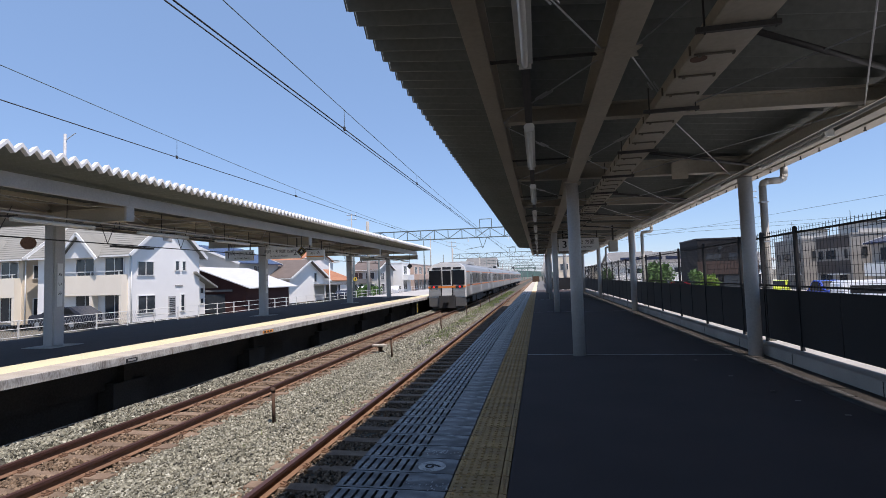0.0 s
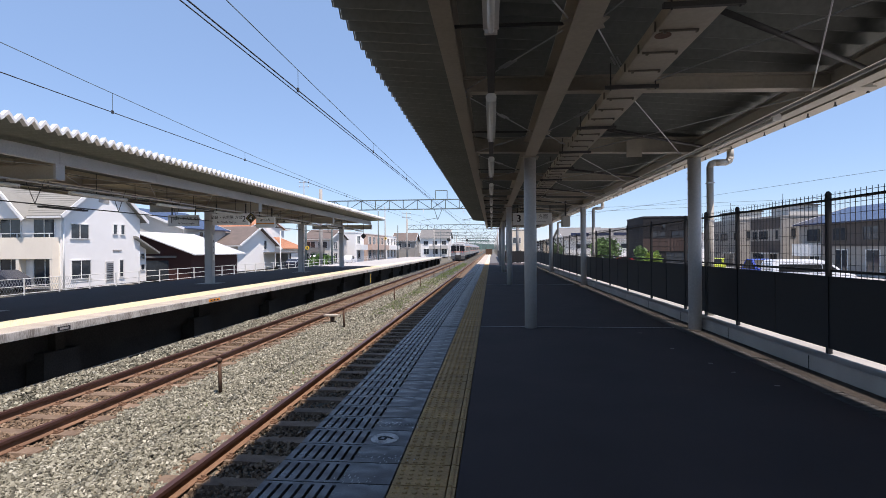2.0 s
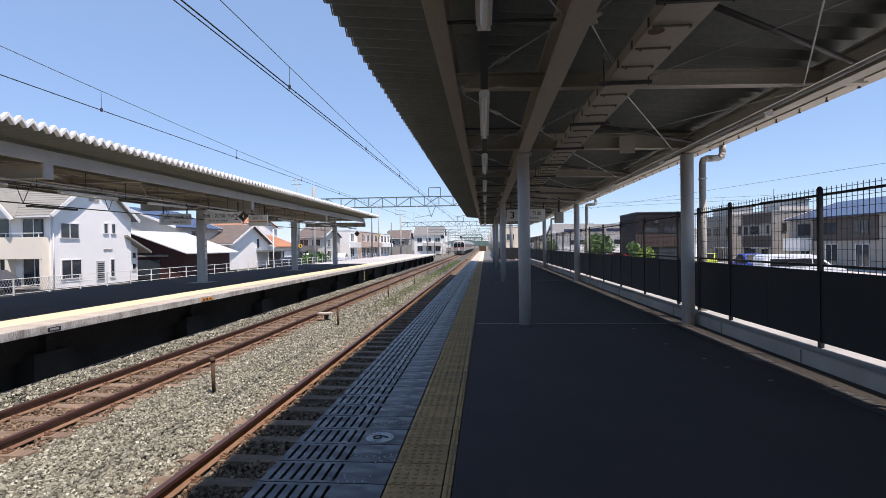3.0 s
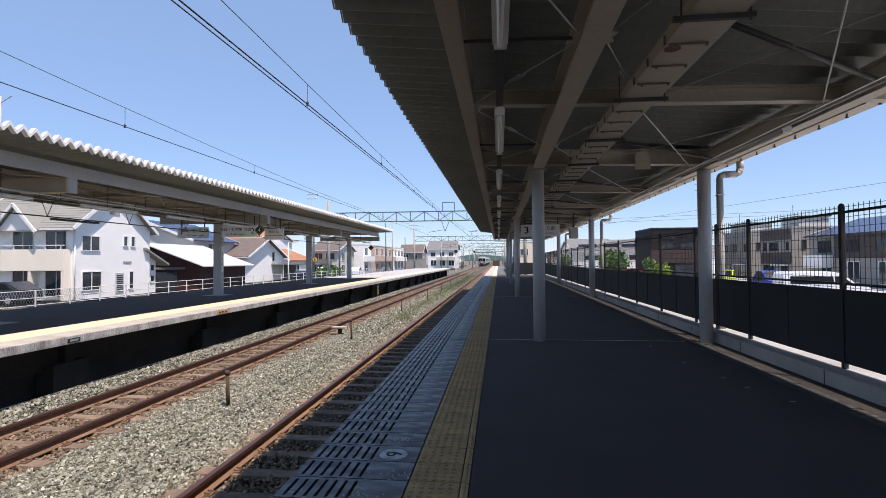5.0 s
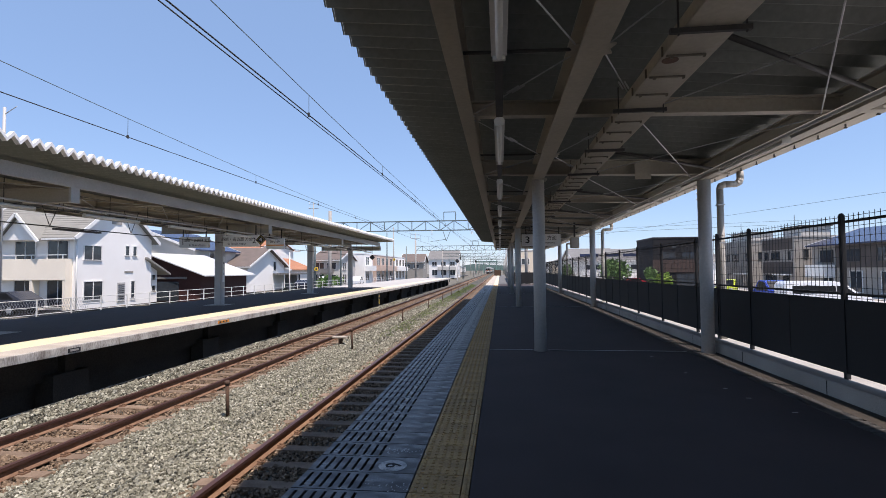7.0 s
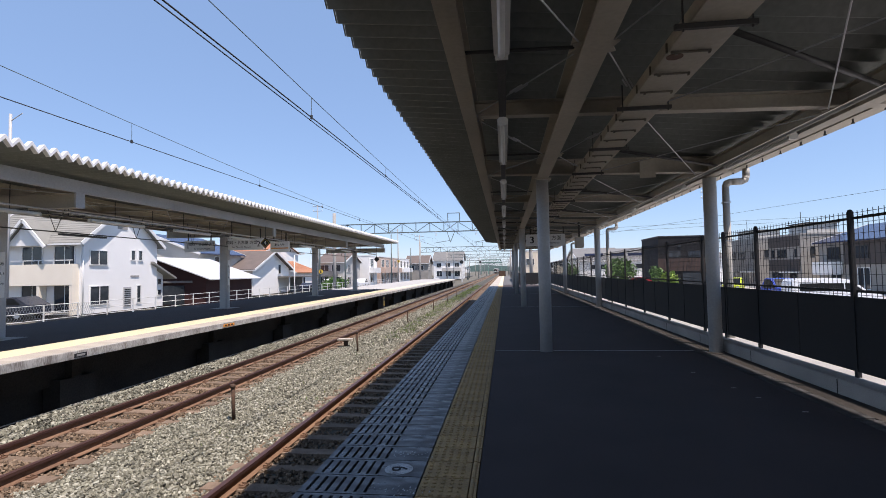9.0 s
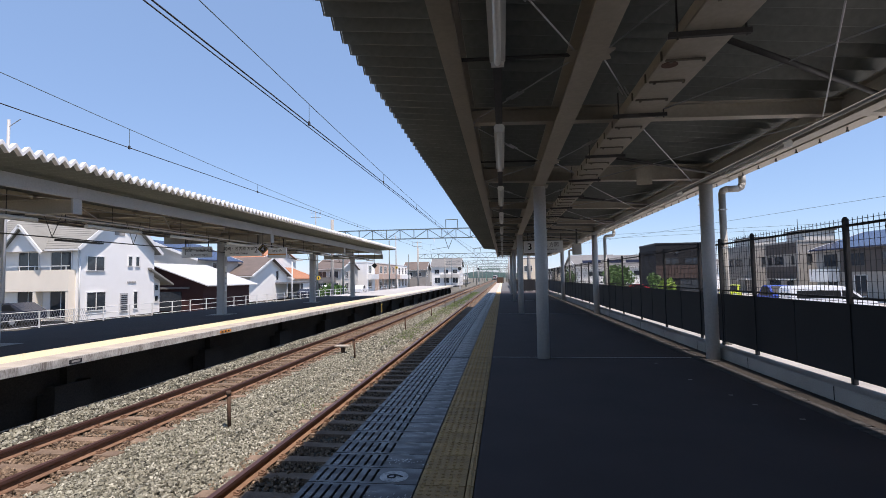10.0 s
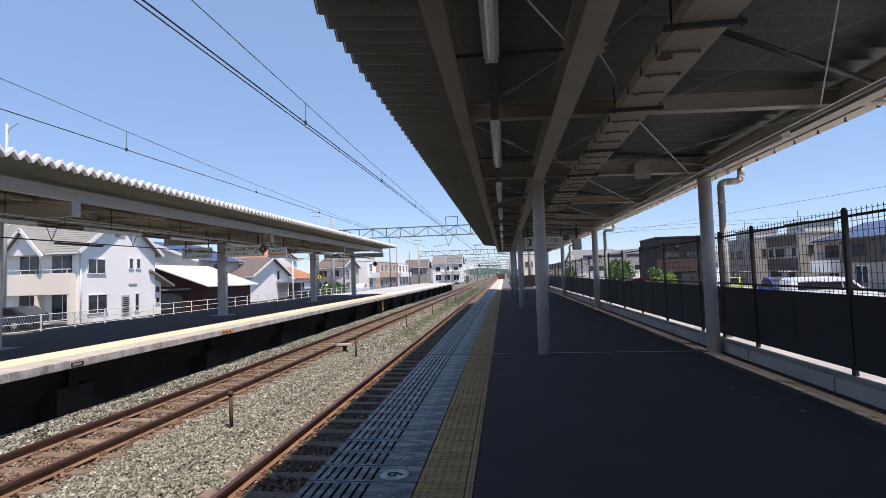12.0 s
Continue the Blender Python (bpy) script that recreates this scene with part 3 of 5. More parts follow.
for f in FRAME_Y:
    for d in (-1.775, 1.775):
        tie((XL + 0.05, f + 0.03 * d, 3.17), (XC - 0.08, f + d, 3.10))
        tie((XD + 0.1, f + 0.03 * d, 3.15), (XC + 0.08, f + d, 3.10))
        tie((XD + 0.10, f + 0.03 * d, 3.12), (XR - 0.20, f + 2.0 * d, 3.02), False)
for y in BAYS:
    for x, tag in ((XC, 0), (XR, 1)):
        bm = bmesh.new()
        if tag == 0:
            rod(bm, (x, y, 0.0), (x, y, 3.10), 0.108, 24)
        else:
            rod(bm, (x, y, -0.2), (x, y, 2.98), 0.108, 24)
        post = tagged(part("canopy_post", bm, "steel_grey"), "round grey steel canopy post", "post", "posts of the near canopy")
        if tag == 0:
                part("cap_plate", boxes((x - 0.15, x + 0.15, y - 0.15, y + 0.15, 3.05, 3.07)), "steel_beige", post)
# duct with its brackets
duct = thing("cable_duct", "beige flat cable duct hung under the roof on brackets", "duct")
part("trough", boxes((XD - 0.18, XD + 0.18, -14, END, 3.03, 3.13)), "steel_beige", duct, bevel=0.006)
STRAP = mesh("bracket", boxes((-0.16, 0.12, -0.007, 0.007, -0.016, -0.002), (-0.195, -0.182, -0.006, 0.006, -0.012, 0.06), (-0.13, -0.11, -0.01, 0.01, -0.028, -0.012), (0.10, 0.115, -0.01, 0.01, -0.028, -0.012)), "steel_brown")
STRUT = mesh("bracket", boxes((-0.27, 0.24, -0.016, 0.016, -0.036, -0.002), (-0.221, -0.211, -0.006, 0.006, -0.05, 0.22), (0.205, 0.215, -0.006, 0.006, -0.05, 0.22)), "steel_dark")
for k in range(70):
    piece("bracket", STRUT if k % 4 == 0 else STRAP, duct, (XD, -0.2 + 0.42 * k, 3.03))
part("label", made(rod, (XD - 0.10, 3.68, 3.026), (XD - 0.10, 3.68, 3.0305), 0.06, 16), "timber", duct, "small round brown label")
# strip lamps on a conduit
LX = 0.02
cond = thing("lamp_conduit", "grey conduit carrying the strip lamps", "conduit")
part("channel", boxes((LX - 0.035, LX + 0.035, -12, END - 0.5, 3.02, 3.10)), "steel_dark", cond)


def strip_lamp(x, y, z, length=1.95):
    lamp = thing("strip_lamp", "unlit white strip lamp under the canopy", "lamp", "strip lamps", (x, y, z))
    bm = bmesh.new()
    prof = [(-0.035, 0.0), (-0.055, -0.03), (-0.055, -0.055), (0.055, -0.055), (0.055, -0.03), (0.035, 0.0)]
    slant(bm, [(a, 0, b) for a, b in prof], [(a, length, b) for a, b in prof])
    part("housing", bm, "lamp_white", lamp, bevel=0.004)
    part("tube", made(rod, (0, 0.03, -0.066), (0, length - 0.03, -0.066), 0.024, 12), "lamp_white", lamp, "unlit fluorescent tube")
    for yy in (0.0, length - 0.03):
        part("end_cap", boxes((-0.045, 0.045, yy, yy + 0.03, -0.088, -0.05)), "lamp_white", lamp)


for k in range(11):
    strip_lamp(LX, 1.35 + 3.55 * k, 3.02)
    part("hanger", boxes((LX - 0.012, LX + 0.012, 5.3 + 3.55 * k, 5.33 + 3.55 * k, 3.09, 3.20)), "steel_dark", cond)
for k in range(6):
    strip_lamp(3.36, 6.0 + 3.6 * k, 3.0, 1.75)

# ---- far canopy ----
LB, LE = -9.80, 40.4
LB_POSTS = [10.45, 20.4, 30.9, 39.6]
LPX = -12.15


def far_z(x):
    return 3.80 + 0.02 * (x + 8.8)


roof_l = tagged(part("canopy_roof", made(corrugated, -8.80, far_z(-8.8), -15.2, far_z(-15.2), -14.0, LE, 0.255, 0.13), "roof_sheet"), "folded steel roof of the opposite canopy with white edge", "roof", kind="structure")


def zigzag(bm, x0, x1, z, y0, y1, pitch=0.225, depth=0.095, high=0.075):
    """The white folded end strip that follows the sheet."""
    y = y0
    pts = []
    while y < y1 - 1e-6:
        pts += [(y, 0.0), (y + pitch * 0.03, 0.0), (y + pitch * 0.5, depth), (y + pitch * 0.53, depth)]
        y += pitch
    for (ya, ha), (yb, hb) in zip(pts, pts[1:]):
        slant(bm, [(x0, ya, z + ha), (x1, ya, z + ha), (x1, yb, z + hb), (x0, yb, z + hb)], [(x0, ya, z + ha + high), (x1, ya, z + ha + high), (x1, yb, z + hb + high), (x0, yb, z + hb + high)])


part("edge_strip", made(zigzag, -8.80, -8.70, far_z(-8.8) + 0.006, -14.0, LE, 0.255, 0.13, 0.075), "roof_white", roof_l, "white folded end strip of the roof sheet")
part("edge_strip", made(zigzag, -1.55, -1.535, roof_z(-1.53) + 0.006, -14.0, END, 0.27, 0.14, 0.02), "roof_sheet", roof)
can_l = thing("platform_canopy", "beige steel frame of the opposite canopy", "canopy")
part("edge_beam", made(bar, (LB, -14, 3.555), (LB, LE - 0.5, 3.555), 0.10, 0.28), "steel_grey", can_l, "grey steel edge beam")
part("main_beam", made(ibeam, (LPX, -14, 3.50), (LPX, LE - 0.5, 3.50), 0.20, 0.28), "steel_beige", can_l)
part("back_beam", made(ibeam, (-14.8, -14, 3.52), (-14.8, LE - 0.5, 3.52), 0.15, 0.2), "steel_beige", can_l)
for y in [10.3 + 9.95 * k for k in range(-2, 4)]:
    part("cross_beam", made(ibeam, (LB - 0.02, y, 3.245), (-14.8, y, 3.29), 0.17, 0.35), "steel_beige", can_l)
    part("beam_end", boxes((LB - 0.03, LB + 0.03, y - 0.12, y + 0.12, 3.06, 3.44)), "steel_grey", can_l)
for k in range(-6, 9):
    y = 10.3 + 3.317 * k
    part("sub_beam", made(ibeam, (LB - 0.05, y, 3.49), (-14.8, y, 3.52), 0.11, 0.16), "steel_beige", can_l)
    part("splice_plate", boxes((LB + 0.05, LB + 0.056, y - 0.05, y + 0.05, 3.42, 3.69)), "steel_grey", can_l)
    if k < 8:
        part("tie_rod", made(rod, (LB - 0.2, y, 3.40), (LPX, y + 3.3, 3.38), 0.010, 6), "zinc", can_l)
        part("tie_rod", made(rod, (LPX, y, 3.38), (LB - 0.2, y + 3.3, 3.40), 0.010, 6), "zinc", can_l)
        part("purlin", made(bar, (LB - 1.1, y + 0.06, 3.50), (LB - 1.1, y + 3.25, 3.50), 0.06, 0.1), "steel_beige", can_l)
for y in LB_POSTS + [1.0]:
    post = tagged(part("canopy_post", boxes((LPX - 0.16, LPX + 0.16, y - 0.16, y + 0.16, 0, 3.36)), "steel_grey", bevel=0.03), "square grey steel canopy post", "post", "posts of the far canopy")
    part("base_plate", boxes((LPX - 0.45, LPX + 0.45, y - 0.45, y + 0.45, 0.0, 0.008)), "concrete", post)
# ---- platform fittings ----
def pipe_run(bm, pts, r, n=12):
    for p, q in zip(pts, pts[1:]):
        rod(bm, p, q, r, n)
    for p in pts[1:-1]:
        bmesh.ops.create_uvsphere(bm, u_segments=n, v_segments=8, radius=r * 1.02, matrix=Matrix.Translation(p))


for y in BAYS[1:5]:
    dp = tagged(part("downpipe", made(pipe_run, [(4.04, y + 0.55, 0.16), (4.04, y + 0.55, 2.90), (4.06, y + 0.55, 2.96), (4.12, y + 0.55, 2.985), (4.32, y + 0.55, 2.99), (4.38, y + 0.55, 3.02), (4.40, y + 0.55, 3.08), (4.40, y + 0.55, 3.22)], 0.060), "pvc"), "grey plastic downpipe with two bends behind a post", "downpipe", "downpipes")
    for z in (0.9, 1.9, 2.6):
        part("clamp", boxes((3.98, 4.10, y + 0.49, y + 0.61, z, z + 0.02)), "zinc", dp)
for y in BAYS[2:3]:
    part("bolt_plate", boxes((2.36, 2.62, y - 0.165, y - 0.158, 3.0, 3.3)), "steel_beige", canopy)
# eaves: hook bolts and gutter
eaves = thing("eaves_gutter", "grey eaves gutter with hook bolts along the canopy back", "gutter")
part("trough", boxes((4.20, 4.40, -14, END, 3.215, 3.227), (4.39, 4.40, -14, END, 3.227, 3.30), (4.20, 4.21, -14, END, 3.227, 3.25)), "steel_beige", eaves)
hook = mesh("hook", boxes((-0.007, 0.007, -0.007, 0.007, -0.055, 0.02), (-0.016, 0.016, -0.01, 0.01, -0.065, -0.05)), "steel_dark")
for k in range(60):
    piece("hook", hook, eaves, (4.26, 1.0 + 0.54 * k, 3.225))
# conduits along the back beam, with hangers
part("conduit", made(rod, (3.32, -12, 2.985), (3.32, END - 1, 2.985), 0.024, 8), "steel_grey", cond, "thin grey conduit")
for k in range(14):
    y = -0.1 + 3.55 * k
    part("cross_conduit", made(rod, (XD + 0.2, y, 3.10), (3.5, y + 1.3, 3.06), 0.022, 8), "steel_dark", cond)
    part("cross_conduit", made(rod, (XL, y + 0.2, 3.16), (XC, y + 0.2, 3.14), 0.014, 6), "steel_dark", cond)

# hanging platform sign
sg = thing("hanging_sign", "white platform sign with a dark numeral 3", "sign", "", (0, 21.0, 0))
part("board", boxes((0.93, 2.52, -0.06, 0.06, 2.42, 2.91)), "sign_face", sg, bevel=0.008)
for x in (1.10, 2.45):
    part("hanger", boxes((x - 0.02, x + 0.02, -0.02, 0.02, 2.90, roof_z(x) + 0.02)), "steel_dark", sg)
part("number_field", boxes((0.97, 1.35, -0.068, -0.055, 2.46, 2.87)), "white_paint", sg)
for dx in (-0.012, 0.0, 0.012):
    lettering("numeral", "3", 0.40, "ink", sg, pose(1.16 + dx, -0.072 - abs(dx) * 0.1, 2.665, 90, 0, 0))
lettering("words", "浜松 方面", 0.20, "ink", sg, pose(1.93, -0.064, 2.74, 90, 0, 0))
lettering("words", "for Hamamatsu", 0.11, "ink", sg, pose(1.93, -0.064, 2.55, 90, 0, 0))
spk = thing("box_loudspeaker", "grey box loudspeaker hung below the back beam", "loudspeaker", "", (2.87, 19.5, 2.25))
part("case", boxes((-0.16, 0.16, -0.14, 0.14, 0.0, 0.42)), "steel_beige", spk, bevel=0.02)
part("grille", boxes((-0.13, 0.13, -0.146, -0.13, 0.04, 0.38)), "pvc", spk)
part("bracket", boxes((-0.03, 0.03, -0.03, 0.03, 0.40, 1.0)), "steel_dark", spk)

# ---- back fence ----
FX = 3.95
fence = thing("fence", "black steel fence with solid lower panels and wire mesh above", "fence")
POSTS = [6.05 - 2.18 * k for k in range(1, 6)][::-1] + [6.05 + 2.18 * k for k in range(0, 19)]
bm = boxes((-0.024, 0.024, -0.024, 0.024, 0, 1.90))
bmesh.ops.create_uvsphere(bm, u_segments=10, v_segments=6, radius=0.028, matrix=Matrix.Translation((0, 0, 1.90)))
POST_ME = mesh("fence_post", bm, "black_paint")
PANEL_ME = mesh("panel", boxes((-0.012, 0.012, -0.535, 0.535, 0.235, 1.08), (-0.02, 0.02, -0.54, -0.515, 0.235, 1.08)), "panel_black")
bm = bmesh.new()
for k in range(27):
    y = -1.05 + 0.0808 * k
    box(bm, -0.0025, 0.0025, y - 0.0025, y + 0.0025, 1.08, 2.06)
for k in range(9):
    box(bm, 0.0025, 0.0075, -1.09, 1.09, 1.10 + 0.116 * k, 1.105 + 0.116 * k)
MESH_ME = mesh("wire_mesh", bm, "black_paint")
RAIL_ME = mesh("fence_rail", boxes((-0.016, 0.016, -1.06, 1.06, 1.13, 1.158), (-0.016, 0.016, -1.06, 1.06, 1.96, 1.988)), "black_paint")
for y in POSTS:
    piece("fence_post", POST_ME, fence, (FX, y, 0.15))
    for d in (-0.545, 0.545):
        piece("panel", PANEL_ME, fence, (FX, y + 1.09 + d, 0.0))
    tagged(piece("wire_mesh", MESH_ME, fence, (FX, y + 1.09, 0.0)), kind="stuff")
    piece("fence_rail", RAIL_ME, fence, (FX + 0.02, y + 1.09, 0.0))
piece("fence_post", POST_ME, fence, (FX, 9.42, 0.15))
# fence across the end of the wide deck
cross = thing("end_fence", "black solid fence across the end of the platform", "fence")
for k in range(3):
    part("panel", boxes((1.08 + 0.86 * k, 1.92 + 0.86 * k, 49.0, 49.04, 0.05, 1.15)), "panel_black", cross)
for k in range(4):
    part("fence_post", boxes((1.05 + 0.86 * k, 1.11 + 0.86 * k, 48.97, 49.05, 0, 1.25)), "black_paint", cross)
for k in range(16):
    part("panel", boxes((1.06, 1.09, 50 + 2 * k, 51.96 + 2 * k, 0.05, 1.1)), "panel_black", cross)
gate = thing("end_barrier", "brown barrier box at the far end of the platform", "barrier", "", (-0.6, 118, 0))
part("panel", boxes((-0.75, 0.75, 0, 0.1, 0.0, 1.3)), "rust_post", gate)
part("fence_post", boxes((-0.8, -0.7, -0.05, 0.15, 0, 1.7)), "steel_dark", gate)
part("fence_post", boxes((0.7, 0.8, -0.05, 0.15, 0, 1.7)), "steel_dark", gate)

# slotted covers of the gutter
bm = bmesh.new()
box(bm, -0.100, 0.100, -0.495, 0.495, -0.03, -0.012)
for k in range(24):
    y = -0.47 + 0.04 * k
    box(bm, -0.100, 0.100, y, y + 0.024, -0.012, 0.002)
COVER = mesh("slotted_cover", bm, "cover_grey")
for k in range(48):
    piece("slotted_cover", COVER, gut, (3.331, 0.5 + 1.0 * k, 0))
part("kerb_joint", boxes(*[(3.696, 3.699, 2 + 2 * k, 2.012 + 2 * k, 0, 0.16) for k in range(22)]), "dark_gap", kerb)

# ---- edge paving: slotted grey tiles and yellow tactile tiles ----
edge = thing("edge_paving", "slotted grey edge tiles beside a yellow tactile strip", "paving")
tagged(edge, kind="structure")


def slot_tile():
    """Plain right part; left part split by drain slots that run with the edge."""
    bm = bmesh.new()
    box(bm, -0.40, 0.392, -0.1445, 0.1445, -0.07, -0.028)
    box(bm, 0.07, 0.392, -0.1445, 0.1445, -0.028, 0.0)
    xs = [-0.40 + 0.067 * i for i in range(8)]
    for a in xs[:-1]:
        box(bm, a, a + 0.045, -0.1445, 0.1445, -0.028, 0.0)
    for y0, y1 in ((-0.1445, -0.118), (0.118, 0.1445)):
        box(bm, -0.40, 0.07, y0, y1, -0.027, -0.0006)
    return mesh("edge_tile", bm, "tile_grey")


def dot_tile():
    bm = bmesh.new()
    box(bm, -0.197, 0.137, -0.1435, 0.1435, -0.06, 0.0)
    box(bm, 0.145, 0.195, -0.1435, 0.1435, -0.06, 0.0)
    for i in range(5):
        for j in range(5):
            rod(bm, (-0.16 + 0.06 * i, -0.12 + 0.06 * j, 0), (-0.16 + 0.06 * i, -0.12 + 0.06 * j, 0.007), 0.017, 8, 0.010)
    slant(bm, [(0.147, -0.145, 0), (0.178, -0.145, 0), (0.178, 0.145, 0), (0.147, 0.145, 0)], [(0.154, -0.14, 0.008), (0.171, -0.14, 0.008), (0.171, 0.14, 0.008), (0.154, 0.14, 0.008)])
    return mesh("tactile_tile", bm, "tile_yellow")


SLOT, DOT = slot_tile(), dot_tile()
for k in range(150):
    y = 1.71 + 0.30 * k
    piece("edge_tile", SLOT, edge, (-1.005, y, 0))
    piece("tactile_tile", DOT, edge, (-0.405, y, 0))
part("bedding", boxes((EDGE + 0.01, -0.2, -20, 130, -0.074, -0.045)), "dark_gap", edge)
# Same strip past the canopy, given paler sunlit tones.
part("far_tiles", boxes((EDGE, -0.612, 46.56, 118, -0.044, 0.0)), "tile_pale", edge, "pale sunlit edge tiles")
part("far_tactile", boxes((-0.605, -0.205, 46.56, 118, -0.044, 0.001)), "yellow_sunlit", edge)
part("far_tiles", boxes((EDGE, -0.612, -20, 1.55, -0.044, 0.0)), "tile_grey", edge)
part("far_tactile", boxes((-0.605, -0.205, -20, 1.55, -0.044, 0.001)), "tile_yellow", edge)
mark = thing("stop_mark", "white painted round mark with the numeral 6", "marking", "", (-0.80, 3.49, 0.0))
bm = bmesh.new()
rod(bm, (0, 0, 0.0005), (0, 0, 0.0025), 0.105, 36)
part("disc", bm, "white_mark", mark)
lettering("numeral", "6", 0.17, "dark_gap", mark, pose(0, 0, 0.004, 0, 0, -82))
rf = random.Random(3)
bm = bmesh.new()
for cx, cy, n in ((-0.78, 3.80, 46), (-0.74, 3.12, 30), (-0.86, 2.8, 22)):
    for k in range(n):
        x, y, w, d = cx + rf.gauss(0, 0.09), cy + rf.gauss(0, 0.035), 0.004 + 0.010 * rf.random(), 0.006 + 0.03 * rf.random()
        slant(bm, [(x, y, 0.0004), (x + w, y + 0.004, 0.0004), (x + w * 0.5, y + d, 0.0004)], [(x, y, 0.0012), (x + w, y + 0.004, 0.0012), (x + w * 0.5, y + d, 0.0012)])
tagged(part("paint_flakes", bm, "white_mark"), "worn flakes of white paint on the edge tiles", "marking", kind="stuff")
for k, (x, y) in enumerate(((2.52, 7.1), (2.66, 6.2), (2.72, 5.75), (2.9, 5.2), (2.45, 8.4))):
    tagged(part("litter", boxes((x, x + 0.05, y, y + 0.02, 0.001, 0.004)), "concrete"), "tiny pale scrap lying on the asphalt", "litter", "scraps on the deck")

# ---- far platform edge ----
PAL = boxes()
box(PAL, -0.30, 0.30, -0.297, 0.297, -0.05, 0.0)
PAL = mesh("edge_tile", PAL, "tile_pale")
YEL = boxes()
box(YEL, -0.215, 0.215, -0.297, 0.297, -0.05, 0.002)
for i in range(6):
    for j in range(9):
        box(YEL, -0.19 + 0.066 * i, -0.165 + 0.066 * i, -0.275 + 0.064 * j, -0.25 + 0.064 * j, 0.002, 0.006)
YEL = mesh("tactile_tile", YEL, "yellow_sunlit")
edge_l = thing("edge_paving", "pale edge tiles and yellow tactile tiles paled for sun", "paving")
tagged(edge_l, kind="structure")
for k in range(60):
    y = 5.0 + 0.60 * k
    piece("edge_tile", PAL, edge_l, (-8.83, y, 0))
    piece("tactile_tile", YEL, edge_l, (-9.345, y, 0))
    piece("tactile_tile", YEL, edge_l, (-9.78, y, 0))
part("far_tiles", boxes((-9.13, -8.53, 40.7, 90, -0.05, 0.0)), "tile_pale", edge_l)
part("far_tactile", boxes((-9.995, -9.135, 40.7, 90, -0.05, 0.002)), "yellow_sunlit", edge_l)
# Same deck as under the canopy; the sun is put into a paler tone.
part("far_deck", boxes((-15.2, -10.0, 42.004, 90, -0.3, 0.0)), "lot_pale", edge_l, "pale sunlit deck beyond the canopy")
part("under_slab", boxes((-13.5, -8.5, -20, 90, -0.12, -0.06)), "concrete_shaded", edge_l)
STONE_ME = mesh("edge_stone", boxes((-0.06, 0.03, -2.49, 2.49, -0.16, -0.002)), "concrete_stained", bevel=0.006)
for k in range(17):
    piece("edge_stone", STONE_ME, edge_l, (WALK_L - 0.03, 7.6 + 5.0 * k - 5, 0.006))
# Wall, footings and columns have the overhang's shade put into their colour.
under = tagged(part("platform_wall", boxes((-9.8, -9.55, -20, 90, -1.75, -0.12)), "concrete_shaded"), "dark shaded wall below the platform overhang", "wall", kind="structure")
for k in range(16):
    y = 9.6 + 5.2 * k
    part("footing", boxes((-9.5, -9.1, y - 0.45, y + 0.45, -1.5, -0.66)), "concrete_shaded", under)
    part("column", boxes((-9.4, -9.15, y - 0.12, y + 0.12, -0.7, -0.12)), "concrete_shaded", under)
part("edge_label", boxes((WALK_L + 0.001, WALK_L + 0.008, 14.0, 14.62, -0.115, -0.04)), "sign_orange", edge_l, "orange edge marker plate")
for k in range(3):
    part("label_bar", boxes((WALK_L + 0.008, WALK_L + 0.010, 14.08 + 0.17 * k, 14.18 + 0.17 * k, -0.10, -0.055)), "ink", edge_l)
part("edge_label", boxes((WALK_L + 0.001, WALK_L + 0.008, 8.75, 9.05, -0.125, -0.045)), "ink", edge_l, "dark number plate")
part("label_bar", boxes((WALK_L + 0.008, WALK_L + 0.010, 8.80, 9.0, -0.105, -0.065)), "concrete", edge_l)

num = thing("number_board", "black board with yellow figure under the platform edge", "sign", "", (WALK_L - 0.03, 34.2, 0))
part("board", boxes((-0.02, 0.02, -0.22, 0.22, -1.0, -0.22)), "ink", num)
part("figure_bar", boxes((0.02, 0.024, -0.13, 0.13, -0.40, -0.32), (0.02, 0.024, -0.13, 0.13, -0.64, -0.57), (0.02, 0.024, -0.13, 0.13, -0.90, -0.82), (0.02, 0.024, -0.13, -0.07, -0.90, -0.32), (0.02, 0.024, 0.07, 0.13, -0.90, -0.57)), "sign_yellow", num)
part("strap", boxes((-0.03, 0.0, -0.03, 0.03, -0.24, -0.12)), "steel_dark", num)

# fittings under the far canopy
for x, z, rr, m in ((-10.35, 3.02, 0.022, "steel_grey"), (-10.75, 2.98, 0.018, "steel_dark"), (-11.2, 3.04, 0.026, "steel_grey"), (-11.85, 2.68, 0.017, "steel_dark")):
    part("cable_run", made(rod, (x, -12, z), (x, LE - 1, z), rr, 6), m, can_l)
for k in range(24):
    y = 3.5 + 1.5 * k
    part("rod_hanger", made(rod, (-10.75, y, 3.55), (-10.75, y, 2.97), 0.009, 6), "steel_dark", can_l)
    part("hanger_bar", boxes((-11.25, -10.3, y - 0.012, y + 0.012, 2.955, 2.98)), "steel_dark", can_l)
for k in range(12):
    y = 2.9 + 2.95 * k
    for d in (-0.32, 0.32):
        part("rod_hanger", made(rod, (-11.85, y + d, 3.40), (-11.85, y, 2.69), 0.009, 6), "steel_dark", can_l)
for k in range(12):
    strip_lamp(-10.5, 1.4 + 3.317 * k, 2.95)
for k in range(2):
    part("tray", boxes((-11.93, -11.77, 6.0 + 5.9 * k, 7.5 + 5.9 * k, 2.60, 2.65)), "steel_dark", can_l, "short dark cable tray")


